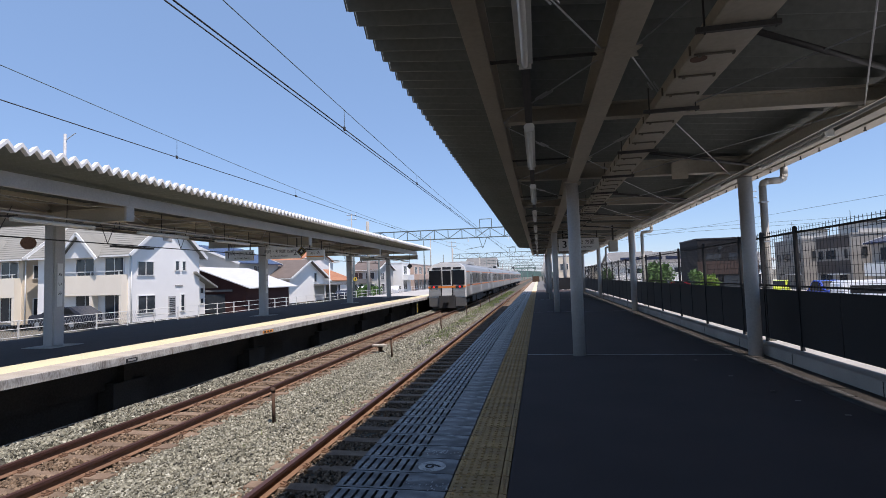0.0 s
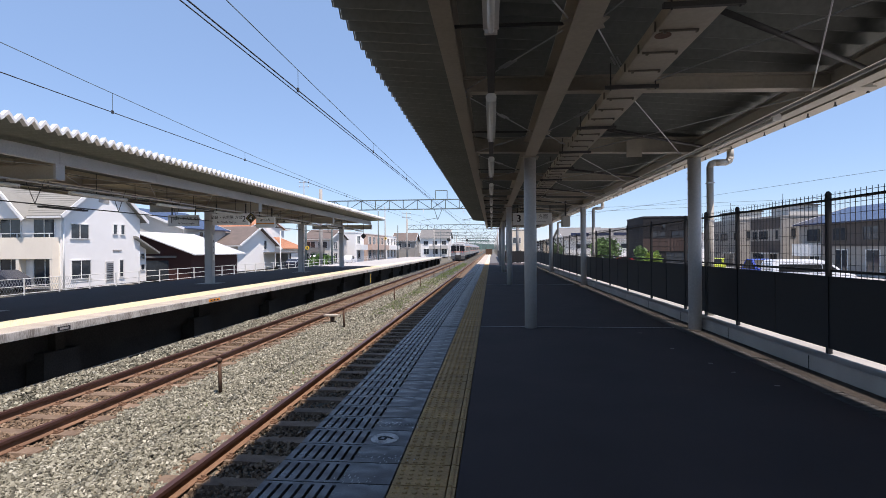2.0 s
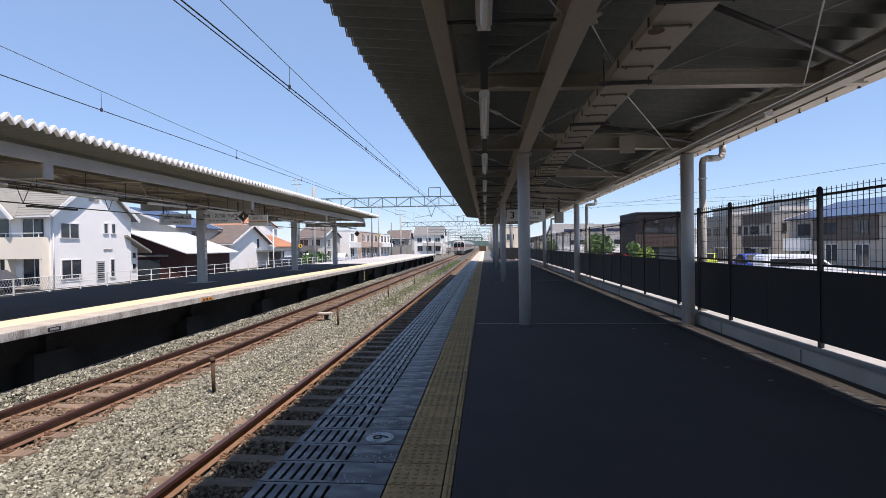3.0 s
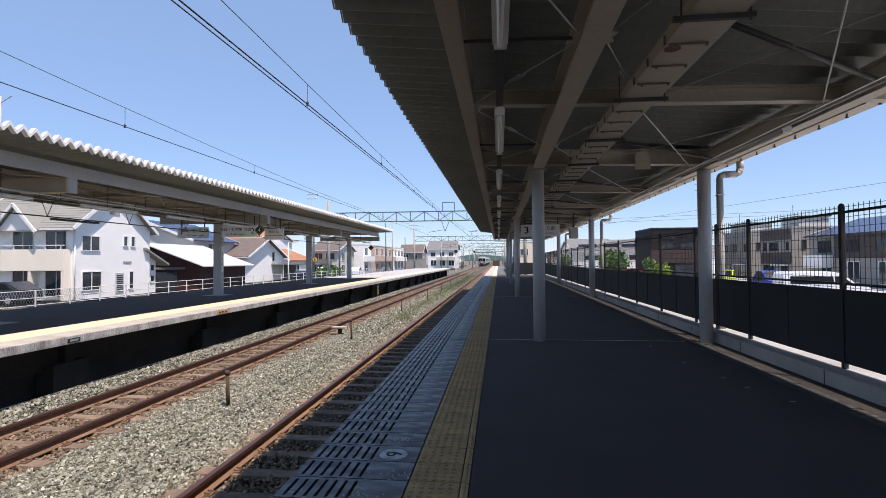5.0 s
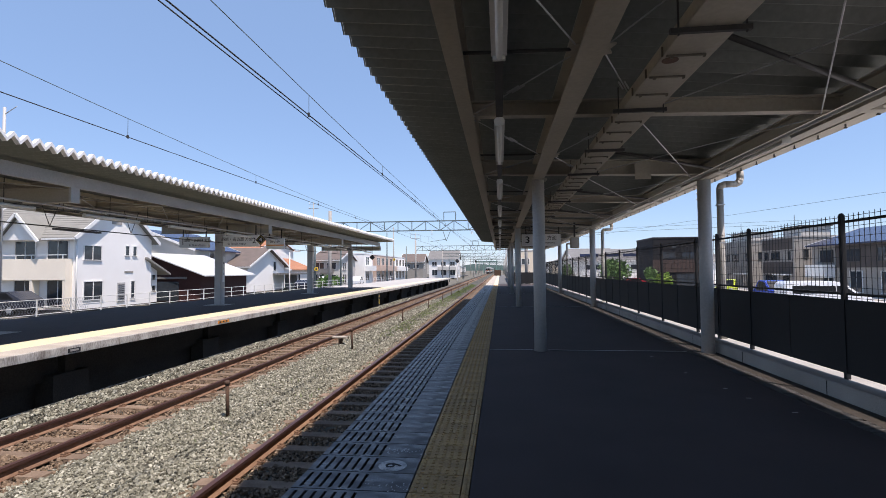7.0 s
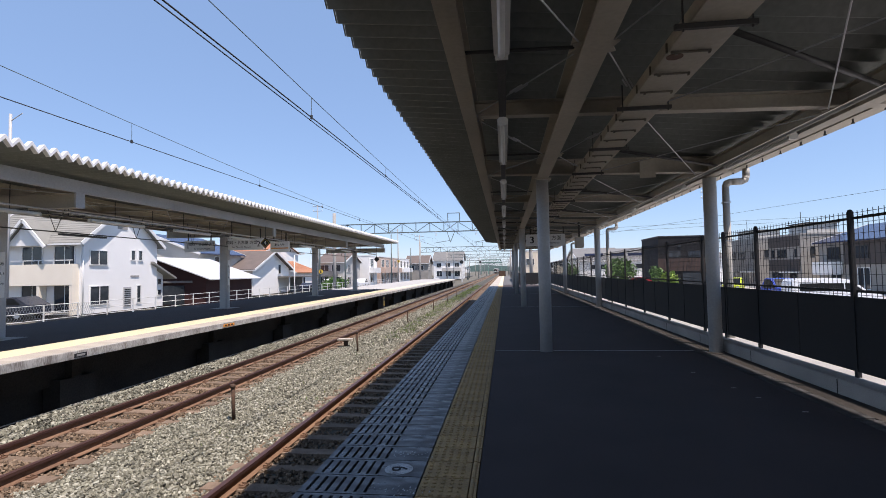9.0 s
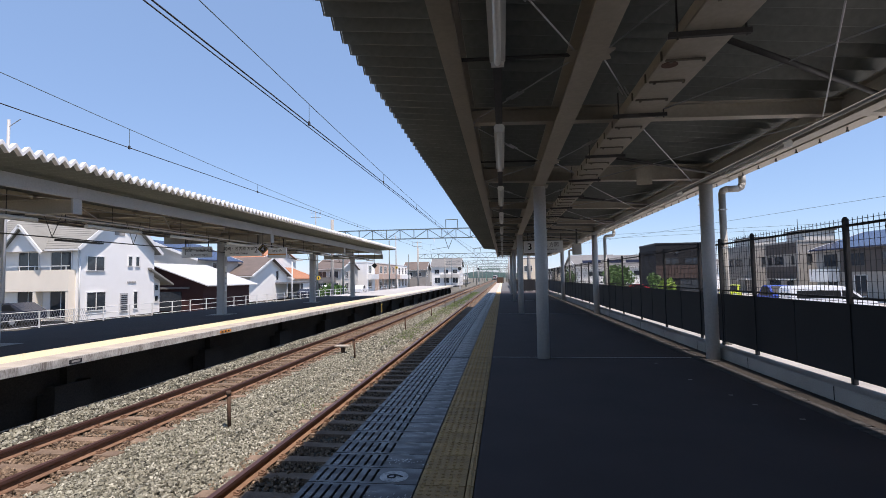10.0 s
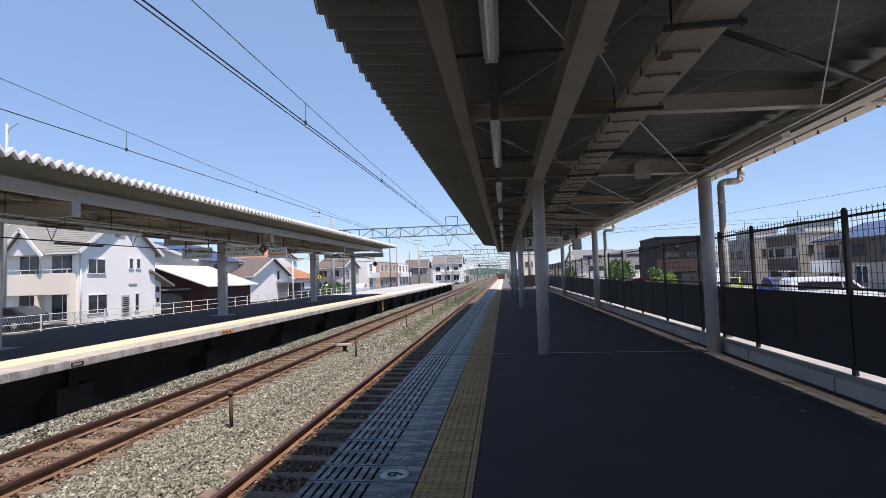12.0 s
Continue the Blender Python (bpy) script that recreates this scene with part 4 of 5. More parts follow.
def board_sign(x0, x1, y, z0, z1, label):
    s = thing("hanging_sign", label, "sign", "signs of the far platform", (0, y, 0))
    part("board", boxes((x0, x1, -0.06, 0.06, z0, z1)), "sign_face", s, bevel=0.008)
    for x in (x0 + 0.15, x1 - 0.15):
        part("hanger", boxes((x - 0.02, x + 0.02, -0.02, 0.02, z1 - 0.01, 3.4)), "steel_dark", s)
    return s


s1 = board_sign(-13.75, -12.40, 20.0, 2.48, 2.94, "white platform sign with a dark numeral 1")
lettering("numeral", "1", 0.34, "ink", s1, pose(-13.58, -0.063, 2.71, 90, 0, 0))
lettering("words", "岡崎・名古屋 方面", 0.15, "ink", s1, pose(-12.92, -0.063, 2.78, 90, 0, 0))
lettering("words", "for Okazaki, Nagoya", 0.09, "ink", s1, pose(-12.92, -0.063, 2.59, 90, 0, 0))
s2 = board_sign(-11.75, -10.15, 20.0, 2.50, 2.98, "white platform sign with a dark numeral 2")
lettering("numeral", "2", 0.34, "ink", s2, pose(-10.35, -0.063, 2.74, 90, 0, 0))
lettering("words", "岡崎・名古屋 方面", 0.17, "ink", s2, pose(-11.12, -0.063, 2.81, 90, 0, 0))
lettering("words", "for Okazaki, Nagoya", 0.10, "ink", s2, pose(-11.12, -0.063, 2.62, 90, 0, 0))
s3 = board_sign(-10.95, -10.05, 22.3, 2.48, 2.98, "white and orange station name board")
part("stripe", boxes((-10.94, -10.06, -0.064, -0.05, 2.64, 2.69)), "sign_orange", s3)
lettering("words", "あいみ", 0.17, "ink", s3, pose(-10.5, -0.063, 2.83, 90, 0, 0))


def diamond(x, y, z, r, label, text):
    d = thing("stop_sign", label, "sign", "stop position signs", (x, y, z))
    bm = bmesh.new()
    slant(bm, [(-r, 0.015, 0), (0, 0.015, -r), (r, 0.015, 0), (0, 0.015, r)], [(-r, -0.015, 0), (0, -0.015, -r), (r, -0.015, 0), (0, -0.015, r)])
    part("plate", bm, "ink", d)
    if text:
        q = r * 0.80
        bm = bmesh.new()
        slant(bm, [(-q, -0.014, 0), (0, -0.014, -q), (q, -0.014, 0), (0, -0.014, q)], [(-q, -0.017, 0), (0, -0.017, -q), (q, -0.017, 0), (0, -0.017, q)])
        part("field", bm, "sign_yellow", d)
        q = r * 0.74
        bm = bmesh.new()
        slant(bm, [(-q, -0.0165, 0), (0, -0.0165, -q), (q, -0.0165, 0), (0, -0.0165, q)], [(-q, -0.019, 0), (0, -0.019, -q), (q, -0.019, 0), (0, -0.019, q)])
        part("centre", bm, "ink", d)
        lettering("numeral", text, r * 1.0, "sign_face", d, pose(0, -0.02, 0, 90, 0, 0))
    part("hanger", made(rod, (0, 0, r * 0.9), (0, 0, 3.80 - z), 0.015, 6), "steel_dark", d)


diamond(-9.78, 19.4, 2.74, 0.22, "black diamond stop sign with the numeral 4", "4")
diamond(-9.78, 37.5, 2.45, 0.22, "small black diamond stop sign", "")
for y in LB_POSTS[:3]:
    pl = thing("name_plate", "narrow white station name plate on a post", "sign", "name plates", (LPX + 0.165, y, 1.55))
    part("plate", boxes((0.0, 0.012, -0.07, 0.07, -0.55, 0.55)), "white_paint", pl)
    for k, ch in enumerate("あいみ"):
        lettering("letter", ch, 0.11, "ink", pl, pose(0.014, 0, 0.26 - 0.24 * k, 90, 0, 90))
lsp = thing("horn_loudspeaker", "brown horn loudspeaker hung below the far canopy", "loudspeaker", "", (-11.75, 9.45, 2.58))
part("driver", made(rod, (-0.12, 0.10, 0.03), (0, 0, 0), 0.07, 14), "timber", lsp)
part("horn", made(rod, (0, 0, 0), (0.20, -0.18, -0.05), 0.06, 16, 0.15), "timber", lsp)
part("bracket", made(rod, (-0.1, 0, 0.02), (-0.1, 0, 0.12), 0.02, 6), "steel_dark", lsp)

# low white fence behind the far platform
lf = thing("low_fence", "low white railing with wire netting behind the platform", "fence")
LFX = -17.0
for k in range(48):
    part("fence_post", boxes((LFX - 0.02, LFX + 0.02, 6 + 1.5 * k - 0.02, 6 + 1.5 * k + 0.02, -1.2, 0.46)), "white_paint", lf)
for z in (-0.1, 0.17, 0.44):
    part("fence_rail", made(rod, (LFX, 4, z), (LFX, 78, z), 0.014, 6), "white_paint", lf)
bm = bmesh.new()
for k in range(110):
    y = 6.5 + 0.11 * k
    rod(bm, (LFX, y, -0.6), (LFX, y + 0.5, 0.42), 0.004, 4, caps=False)
    rod(bm, (LFX + 0.008, y + 0.5, -0.6), (LFX + 0.008, y, 0.42), 0.004, 4, caps=False)
tagged(part("netting", bm, "zinc", lf), kind="stuff")

# ---- things beside the tracks ----
for k, (y, top) in enumerate([(8.35, -0.51), (15.95, -0.48), (24.6, -0.52), (33.8, -0.52), (42, -0.52), (50, -0.52), (58, -0.52), (66, -0.52), (75, -0.52)]):
    st = tagged(part("stake", made(rod, (-4.87 + 0.01, y, -1.25), (-4.88, y, top), 0.033, 8), "rust_post"), "rusty iron stake between the tracks", "stake", "stakes between the tracks")
    part("cap", made(rod, (-4.88, y, top - 0.07), (-4.88, y, top), 0.045, 8), "rust_post", st)
part("rope", made(rod, (-6.02, 4, RAIL - 0.135), (-6.02, 60, RAIL - 0.135), 0.012, 6), "tile_pale", track, "pale cable beside the rail")
tl = thing("track_box", "small pale box lying beside the rail", "box", "", (-5.6, 17.0, BED))
part("case", boxes((-0.28, 0.22, -0.14, 0.14, 0.24, 0.30)), "tile_pale", tl, bevel=0.012)
part("stand", boxes((-0.06, 0.06, -0.06, 0.06, -0.05, 0.25)), "rust_post", tl)


def blades(n, x0, x1, y0, y1, h, seed, z):
    rng = np.random.default_rng(seed)
    x, y = rng.uniform(x0, x1, n), rng.uniform(y0, y1, n)
    clump = np.sin(x * 4 + 1.3) + np.sin(y * 0.9) + np.sin(y * 2.3 + x) > -0.6
    x, y = x[clump], y[clump]
    n = len(x)
    a, hh, w = rng.uniform(0, 6.28, n), rng.uniform(0.4, 1.2, n) * h, rng.uniform(0.008, 0.02, n)
    lean = rng.uniform(-0.5, 0.5, (n, 2)) * hh[:, None]
    v = np.zeros((n, 3, 3))
    v[:, 0] = np.stack([x - np.cos(a) * w, y - np.sin(a) * w, np.full(n, z)], 1)
    v[:, 1] = np.stack([x + np.cos(a) * w, y + np.sin(a) * w, np.full(n, z)], 1)
    v[:, 2] = np.stack([x + lean[:, 0], y + lean[:, 1], z + hh], 1)
    return v


def weeds(name, sets, material, label):
    v = np.concatenate(sets)
    me = bpy.data.meshes.new(name)
    me.from_pydata(v.reshape(-1, 3).tolist(), [], np.arange(len(v) * 3).reshape(-1, 3).tolist())
    me.materials.append(M[material])
    tagged(new(name, me), label, "weeds", kind="stuff")


weeds("weeds", [blades(2200, -4.8, -3.95, 19, 34, 0.12, 11, BED), blades(4500, -5.0, -3.85, 34, 85, 0.20, 12, BED), blades(120, -5.5, -3.6, 7, 18, 0.10, 13, BED)], "grass", "green weeds growing in the ballast between the tracks")
# ---- overhead line ----
def truss(bm, x0, x1, z0, z1, bays):
    bar(bm, (x0, 0, z0), (x1, 0, z0), 0.10, 0.10)
    bar(bm, (x0, 0, z1), (x1, 0, z1), 0.10, 0.10)
    w = (x1 - x0) / bays
    for i in range(bays + 1):
        bar(bm, (x0 + w * i, 0.0, z0), (x0 + w * i + 0.001, 0, z1), 0.07, 0.07)
        if i < bays:
            a, b = (z1, z0) if i % 2 else (z0, z1)
            bar(bm, (x0 + w * i, 0, a), (x0 + w * (i + 1), 0, b), 0.06, 0.06)


def gantry(y, zlow):
    g = thing("line_gantry", "grey lattice steel gantry carrying the overhead wires", "gantry", "overhead line gantries", (0, y, 0))
    part("lattice_beam", made(truss, -17.5, 2.6, zlow, zlow + 0.95, 14), "gantry_steel", g)
    for x in (-17.5, 2.6):
        part("mast", made(rod, (x, 0, -1.8), (x, 0, zlow + 2.2), 0.17, 12), "concrete", g, "round concrete mast")
    bm = bmesh.new()
    for x in (-5.6, -4.4):
        rod(bm, (x, 0, zlow + 0.95), (x, 0, zlow + 1.85), 0.04, 6)
    rod(bm, (-5.6, 0, zlow + 1.85), (-4.4, 0, zlow + 1.85), 0.04, 6)
    part("wire_frame", bm, "gantry_steel", g)
    for cx in (FAR, NEAR):
        bm = bmesh.new()
        rod(bm, (cx - 0.9 + 2.0, 0, zlow), (cx + 1.45, 0, zlow - 1.1), 0.03, 6)
        rod(bm, (cx + 1.9, 0, zlow), (cx + 1.45, 0, zlow - 1.1), 0.03, 6)
        rod(bm, (cx + 1.5, 0, zlow - 0.9), (cx - 0.2, 0, 4.3), 0.022, 6)
        part("steady_arm", bm, "gantry_steel", g)
        bm = bmesh.new()
        for k in range(4):
            rod(bm, (cx, 0, zlow - 0.12 * k), (cx, 0, zlow - 0.12 * k - 0.05), 0.07, 10)
        part("insulator", bm, "white_paint", g)


GY = [50, 103, 152, 200, 250, 300, 360, 430]
for y in GY:
    gantry(y, 5.45)


def catenary(cx, zc, zm, dz, first, gap):
    w = thing("overhead_wire", "dark contact and carrier wires above a track", "wire", "overhead wires")
    part("contact_wire", made(rod, (cx, -60, zc), (cx, 480, zc), 0.0085, 6), "steel_dark", w)
    bm = bmesh.new()
    spans = [-54, -2] + GY

    def carrier(y):
        for a, b in zip(spans, spans[1:]):
            if a <= y <= b:
                return zm + dz * (2 * (y - a) / (b - a) - 1) ** 2

    for a, b in zip(spans, spans[1:]):
        ys = [a + (b - a) * i / 16 for i in range(17)]
        for p, q in zip(ys, ys[1:]):
            rod(bm, (cx, p, carrier(p)), (cx, q, carrier(q)), 0.006, 5, caps=False)
    part("carrier_wire", bm, "gantry_steel", w, "thin grey carrier wire")
    for k in range(38):
        y = first + gap * k
        part("dropper", made(rod, (cx, y, zc - 0.02), (cx, y, carrier(y)), 0.0045, 4), "gantry_steel", w)
        part("clip", boxes((cx - 0.012, cx + 0.012, y - 0.02, y + 0.02, zc - 0.025, zc + 0.035)), "steel_dark", w)
    return w


w1 = catenary(-6.95, 4.00, 4.10, 0.70, 8.4, 5.0)
w2 = catenary(-2.83, 3.80, 3.92, 0.42, 6.96, 4.75)
part("feeder_wire", made(rod, (-2.93, -60, 3.82), (-2.93, 480, 3.86), 0.0075, 5), "steel_dark", w2)
part("feeder_wire", made(rod, (60, 20, 10.5), (4.6, 160, 8.5), 0.02, 5), "steel_dark", w2)
part("feeder_wire", made(rod, (60, 120, 11), (4, 130, 10), 0.03, 5), "steel_dark", w2)
part("feeder_wire", made(rod, (90, 120, 12.6), (4, 130, 11), 0.03, 5), "steel_dark", w2)


def mast(x, y, top, arms=True, label="grey concrete line pole with cross arms"):
    p = thing("utility_pole", label, "pole", "poles along the line", (x, y, 0))
    part("shaft", made(rod, (0, 0, -1.8), (0, 0, top), 0.11, 12, 0.06), "gantry_steel" if top < 7.5 else "concrete", p)
    if arms:
        for z in (top - 0.3, top - 1.0):
            part("cross_arm", boxes((-0.8, 0.8, -0.04, 0.04, z, z + 0.08)), "zinc", p)
            for d in (-0.7, 0.0, 0.7):
                part("insulator", made(rod, (d, 0, z + 0.08), (d, 0, z + 0.24), 0.045, 8), "white_paint", p)
    return p


mast(-17.2, 45.0, 6.4, False, "pale concrete pole with a yellow marker")
mast(-17.0, 52.0, 6.4, False, "pale concrete pole with a yellow marker")
mast(-15.5, 67.6, 6.7, False)
mast(-15.5, 72, 7.8, False)
mast(-15.5, 82, 5.4, False)
mast(-15.5, 90.8, 8.2)
mast(-13.0, 128, 6.0, False)
mast(-12.0, 165, 6.5)
mast(-11.0, 210, 6.5)
mast(1.9, 62, 6.0, False)
mast(1.8, 84, 6.5, False)
mast(3.2, 110, 7.0)
rp = random.Random(11)
for k in range(16):
    mast(rp.choice((-10.3, -12.5, -14.5, 2.4, 5.5)) - rp.random(), 132 + 19 * k, 4.5 + 4 * rp.random(), k % 3 == 0, "slim distant line pole beside the tracks")
mast(-28.5, 74, 12)
mast(11, 60, 8.5)
mast(24, 62, 10.5)
for x, y, z in ((-17.03, 44.85, 1.6), (-15.4, 71.85, 3.0)):
    pm = thing("round_marker", "round yellow marker plate on a pole", "sign", "yellow markers", (x, y, z))
    part("disc", made(rod, (0, -0.02, 0), (0, 0.02, 0), 0.19, 18), "sign_yellow", pm)
    part("symbol", boxes((-0.06, 0.06, -0.026, -0.018, -0.12, 0.12)), "ink", pm)
for x, y, h in ((-9.9, 116, 3.5), (-9.2, 190, 4.6)):
    sgn = thing("railway_signal", "black round railway signal head on a pole", "signal", "railway signals", (x, y, 0))
    part("pole", made(rod, (0, 0, -1.5), (0, 0, h), 0.07, 8), "steel_grey", sgn)
    part("head", made(rod, (0, 0.1, h), (0, -0.1, h), 0.42, 20), "signal_black", sgn)
    part("lens", made(rod, (0, -0.1, h), (0, -0.16, h), 0.10, 12), "glass_dark", sgn)
    part("box", boxes((-0.15, 0.15, -0.1, 0.1, -1.2, -0.3)), "steel_grey", sgn)

# ---- houses ----


def window(parent, face, u, z, w, h, d0, panes=2, frame="white_paint"):
    """A framed window on a face: '+x' or '-x' or '-y'. u runs along the face, d0 is the face's place."""
    def put(name, u0, u1, z0, z1, a, b, m, par):
        if face == "-y":
            return part(name, boxes((u0, u1, d0 - b, d0 - a, z0, z1)), m, par)
        s = 1 if face == "+x" else -1
        xs = sorted((d0 + s * a, d0 + s * b))
        return part(name, boxes((xs[0], xs[1], u0, u1, z0, z1)), m, par)
    f = 0.06
    win = put("window", u, u + w, z + h - f, z + h, -0.05, 0.07, frame, parent)
    put("sill", u - 0.03, u + w + 0.03, z - 0.05, z, -0.05, 0.10, frame, win)
    put("jamb", u, u + f, z, z + h - f, -0.05, 0.06, frame, win)
    put("jamb", u + w - f, u + w, z, z + h - f, -0.05, 0.06, frame, win)
    gap = (w - 2 * f) / panes
    for i in range(panes):
        put("pane", u + f + gap * i, u + f + gap * (i + 1) - 0.001, z, z + h - f, -0.04, 0.015 + 0.012 * (i % 2), "glass_dark", win)
        if i:
            put("mullion", u + f + gap * i - 0.025, u + f + gap * i + 0.025, z, z + h - f, -0.04, 0.05, frame, win)


def gabled(name, label, x0, x1, y0, y1, base, eave, ridge, along, wall, roof, over=0.45, thick=0.14, group="houses by the line", courses=0):
    """A house with a gable roof whose ridge runs along x or y."""
    h = thing(name, label, "house", group)
    bm = bmesh.new()
    if along == "x":
        ym = (y0 + y1) / 2
        ring = [(y0, base), (y1, base), (y1, eave), (ym, ridge), (y0, eave)]
        slant(bm, [(x0, a, b) for a, b in ring], [(x1, a, b) for a, b in ring])
    else:
        xm = (x0 + x1) / 2
        ring = [(x0, base), (x1, base), (x1, eave), (xm, ridge), (x0, eave)]
        slant(bm, [(a, y0, b) for a, b in ring], [(a, y1, b) for a, b in ring])
    part("wall", bm, wall, h)
    half = ((y1 - y0) if along == "x" else (x1 - x0)) / 2
    slope = (ridge - eave) / half
    mid = ((y0 + y1) if along == "x" else (x0 + x1)) / 2
    for s in (-1, 1):
        bm = bmesh.new()
        e = half + over
        prof = [(mid, ridge + 0.02), (mid + s * e, ridge - slope * e + 0.02), (mid + s * e, ridge - slope * e + 0.02 + thick), (mid, ridge + 0.02 + thick)]
        if along == "x":
            slant(bm, [(x0 - over, a, b) for a, b in prof], [(x1 + over, a, b) for a, b in prof])
        else:
            slant(bm, [(a, y0 - over, b) for a, b in prof], [(a, y1 + over, b) for a, b in prof])
        r = part("roof", bm, roof, h)
        if courses:
            bm = bmesh.new()
            for i in range(1, courses):
                d = e * i / courses
                a, b = mid + s * d, ridge - slope * d + 0.02 + thick
                if along == "x":
                    box(bm, x0 - over, x1 + over, a - 0.02, a + 0.02, b - 0.01, b + 0.018)
                else:
                    box(bm, a - 0.02, a + 0.02, y0 - over, y1 + over, b - 0.01, b + 0.018)
            tagged(part("tile_course", bm, roof, r), kind="stuff")
        for q in ((x0 - over - 0.03, x1 + over + 0.03) if along == "x" else (y0 - over - 0.03, y1 + over + 0.03)):
            lo, hi = (mid, ridge + 0.0), (mid + s * e, ridge - slope * e)
            P = lambda t: (q, t[0], t[1]) if along == "x" else (t[0], q, t[1])
            bm = bmesh.new()
            bar(bm, P((lo[0], lo[1] + 0.05)), P((hi[0], hi[1] + 0.05)), 0.05, 0.26)
            part("bargeboard", bm, "white_paint", r)
        if along == "x":
            part("eaves_gutter", boxes((x0 - over, x1 + over, mid + s * (e + 0.05) - 0.05, mid + s * (e + 0.05) + 0.05, ridge - slope * e - 0.04, ridge - slope * e + 0.08)), "white_paint", r)
    return h


def boxy(name, label, x0, x1, y0, y1, base, top, wall, trim="white_paint", group="houses by the line"):
    h = thing(name, label, "house", group)
    part("wall", boxes((x0, x1, y0, y1, base, top)), wall, h)
    part("parapet", boxes((x0 - 0.06, x1 + 0.06, y0 - 0.06, y1 + 0.06, top, top + 0.18)), trim, h)
    return h


# white house with balcony
def balcony_house(dx, wall, label):
    X1, Y0, Y1 = -30.0 + dx, 32.1, 40.0
    h = gabled("house", label, X1 - 8.2, X1, Y0, Y1, -1.2, 4.15, 7.2, "x", wall, "roof_olive", courses=18)
    for u, z, w, hh in ((32.85, 2.38, 1.68, 1.08), (32.88, -0.55, 1.82, 1.37)):
        window(h, "+x", u, z, w, hh, X1)
    for u, z in ((36.9, 2.80), (37.72, 2.80)):
        window(h, "+x", u, z, 0.5, 0.8, X1, 1)
    window(h, "+x", 37.55, -0.65, 0.52, 1.4, X1, 1)
    part("door", boxes((X1 - 0.02, X1 + 0.05, 36.12, 36.95, -0.95, 0.62)), "steel_grey", h, "slatted grey side door")
    for k in range(9):
        part("slat", boxes((X1 + 0.05, X1 + 0.07, 36.22, 36.85, -0.85 + 0.155 * k, -0.78 + 0.155 * k)), "ink", h)
    part("gable_vent", boxes((X1 - 0.02, X1 + 0.05, 35.5, 36.5, 5.2, 5.45)), "concrete", h)
    part("wall_vent", boxes((X1 - 0.02, X1 + 0.05, 36.9, 37.8, 1.42, 1.54)), "concrete", h)
    part("downpipe", made(rod, (X1 + 0.08, 32.22, -1.2), (X1 + 0.08, 32.22, 3.85), 0.05, 8), "white_paint", h)
    # balcony wing towards the street
    bal = part("balcony", boxes((X1 - 6.6, X1 - 0.12, 31.5, 31.62, 0.92, 2.42), (X1 - 0.24, X1 - 0.12, 31.62, 32.1, 0.92, 2.42), (X1 - 6.58, X1 - 0.25, 31.63, 32.095, 0.9, 1.04)), "wall_pale", h, "cream balcony parapet")
    part("handrail", boxes((X1 - 6.6, X1 - 0.12, 31.53, 31.59, 2.66, 2.72)), "white_paint", bal)
    for k in range(6):
        part("baluster", boxes((X1 - 6.5 + 1.22 * k, X1 - 6.46 + 1.22 * k, 31.54, 31.58, 2.42, 2.66)), "white_paint", bal)
    for u in (X1 - 4.7, X1 - 2.1):
        window(h, "-y", u, 1.8, 1.7, 1.95, 32.1)
        window(h, "-y", u, -1.0, 1.8, 1.95, 32.1)
    for u in (X1 - 2.9, X1 - 0.34):
        part("pillar", boxes((u, u + 0.22, 31.52, 32.09, -1.2, 0.915)), "wall_pale", h)
    # small gable over the upper floor
    DX = X1 - 3.7
    bm = bmesh.new()
    slant(bm, [(DX - 1.5, 31.4, 3.75), (DX + 1.5, 31.4, 3.75), (DX, 31.4, 5.45)], [(DX - 1.5, 35.5, 3.75), (DX + 1.5, 35.5, 3.75), (DX, 35.5, 5.45)])
    part("dormer", bm, wall, h)
    for s in (-1, 1):
        bm = bmesh.new()
        bar(bm, (DX, 31.1, 5.57), (DX + s * 1.8, 31.1, 3.6), 0.12, 0.2)
        part("bargeboard", bm, "white_paint", h)
        bm = bmesh.new()
        slant(bm, [(DX, 31.1, 5.5), (DX + s * 1.75, 31.1, 3.58), (DX, 35.8, 5.5)], [(DX, 31.1, 5.62), (DX + s * 1.75, 31.1, 3.70), (DX, 35.8, 5.62)])
        part("dormer_roof", bm, "roof_olive", h)
    ext = part("side_wing", boxes((X1 - 4.0, X1 - 0.4, 40.0, 41.3, -1.2, 1.25)), wall, h)
    bm = bmesh.new()
    slant(bm, [(X1 - 4.2, 39.2, 2.52), (X1 + 0.3, 39.2, 2.52), (X1 + 0.3, 42.2, 1.15), (X1 - 4.2, 42.2, 1.15)], [(X1 - 4.2, 39.2, 2.69), (X1 + 0.3, 39.2, 2.69), (X1 + 0.3, 42.2, 1.32), (X1 - 4.2, 42.2, 1.32)])
    part("lean_to_roof", bm, "roof_olive", ext)
    bm = bmesh.new()
    slant(bm, [(X1 - 0.4, 40.0, 1.25), (X1 - 0.4, 41.3, 1.25), (X1 - 0.4, 41.3, 1.55), (X1 - 0.4, 40.0, 2.15)], [(X1 - 0.8, 40.0, 1.25), (X1 - 0.8, 41.3, 1.25), (X1 - 0.8, 41.3, 1.55), (X1 - 0.8, 40.0, 2.15)])
    part("gable_infill", bm, wall, ext)
    for z in (-0.2, 0.75):
        window(ext, "+x", 40.55, z, 0.55, 0.5, X1 - 0.4, 1)
    return h


balcony_house(0.0, "wall_white", "white rendered two-storey house with cream balcony and olive roof")
balcony_house(-9.6, "wall_cream", "cream two-storey house with balcony beside the white one")

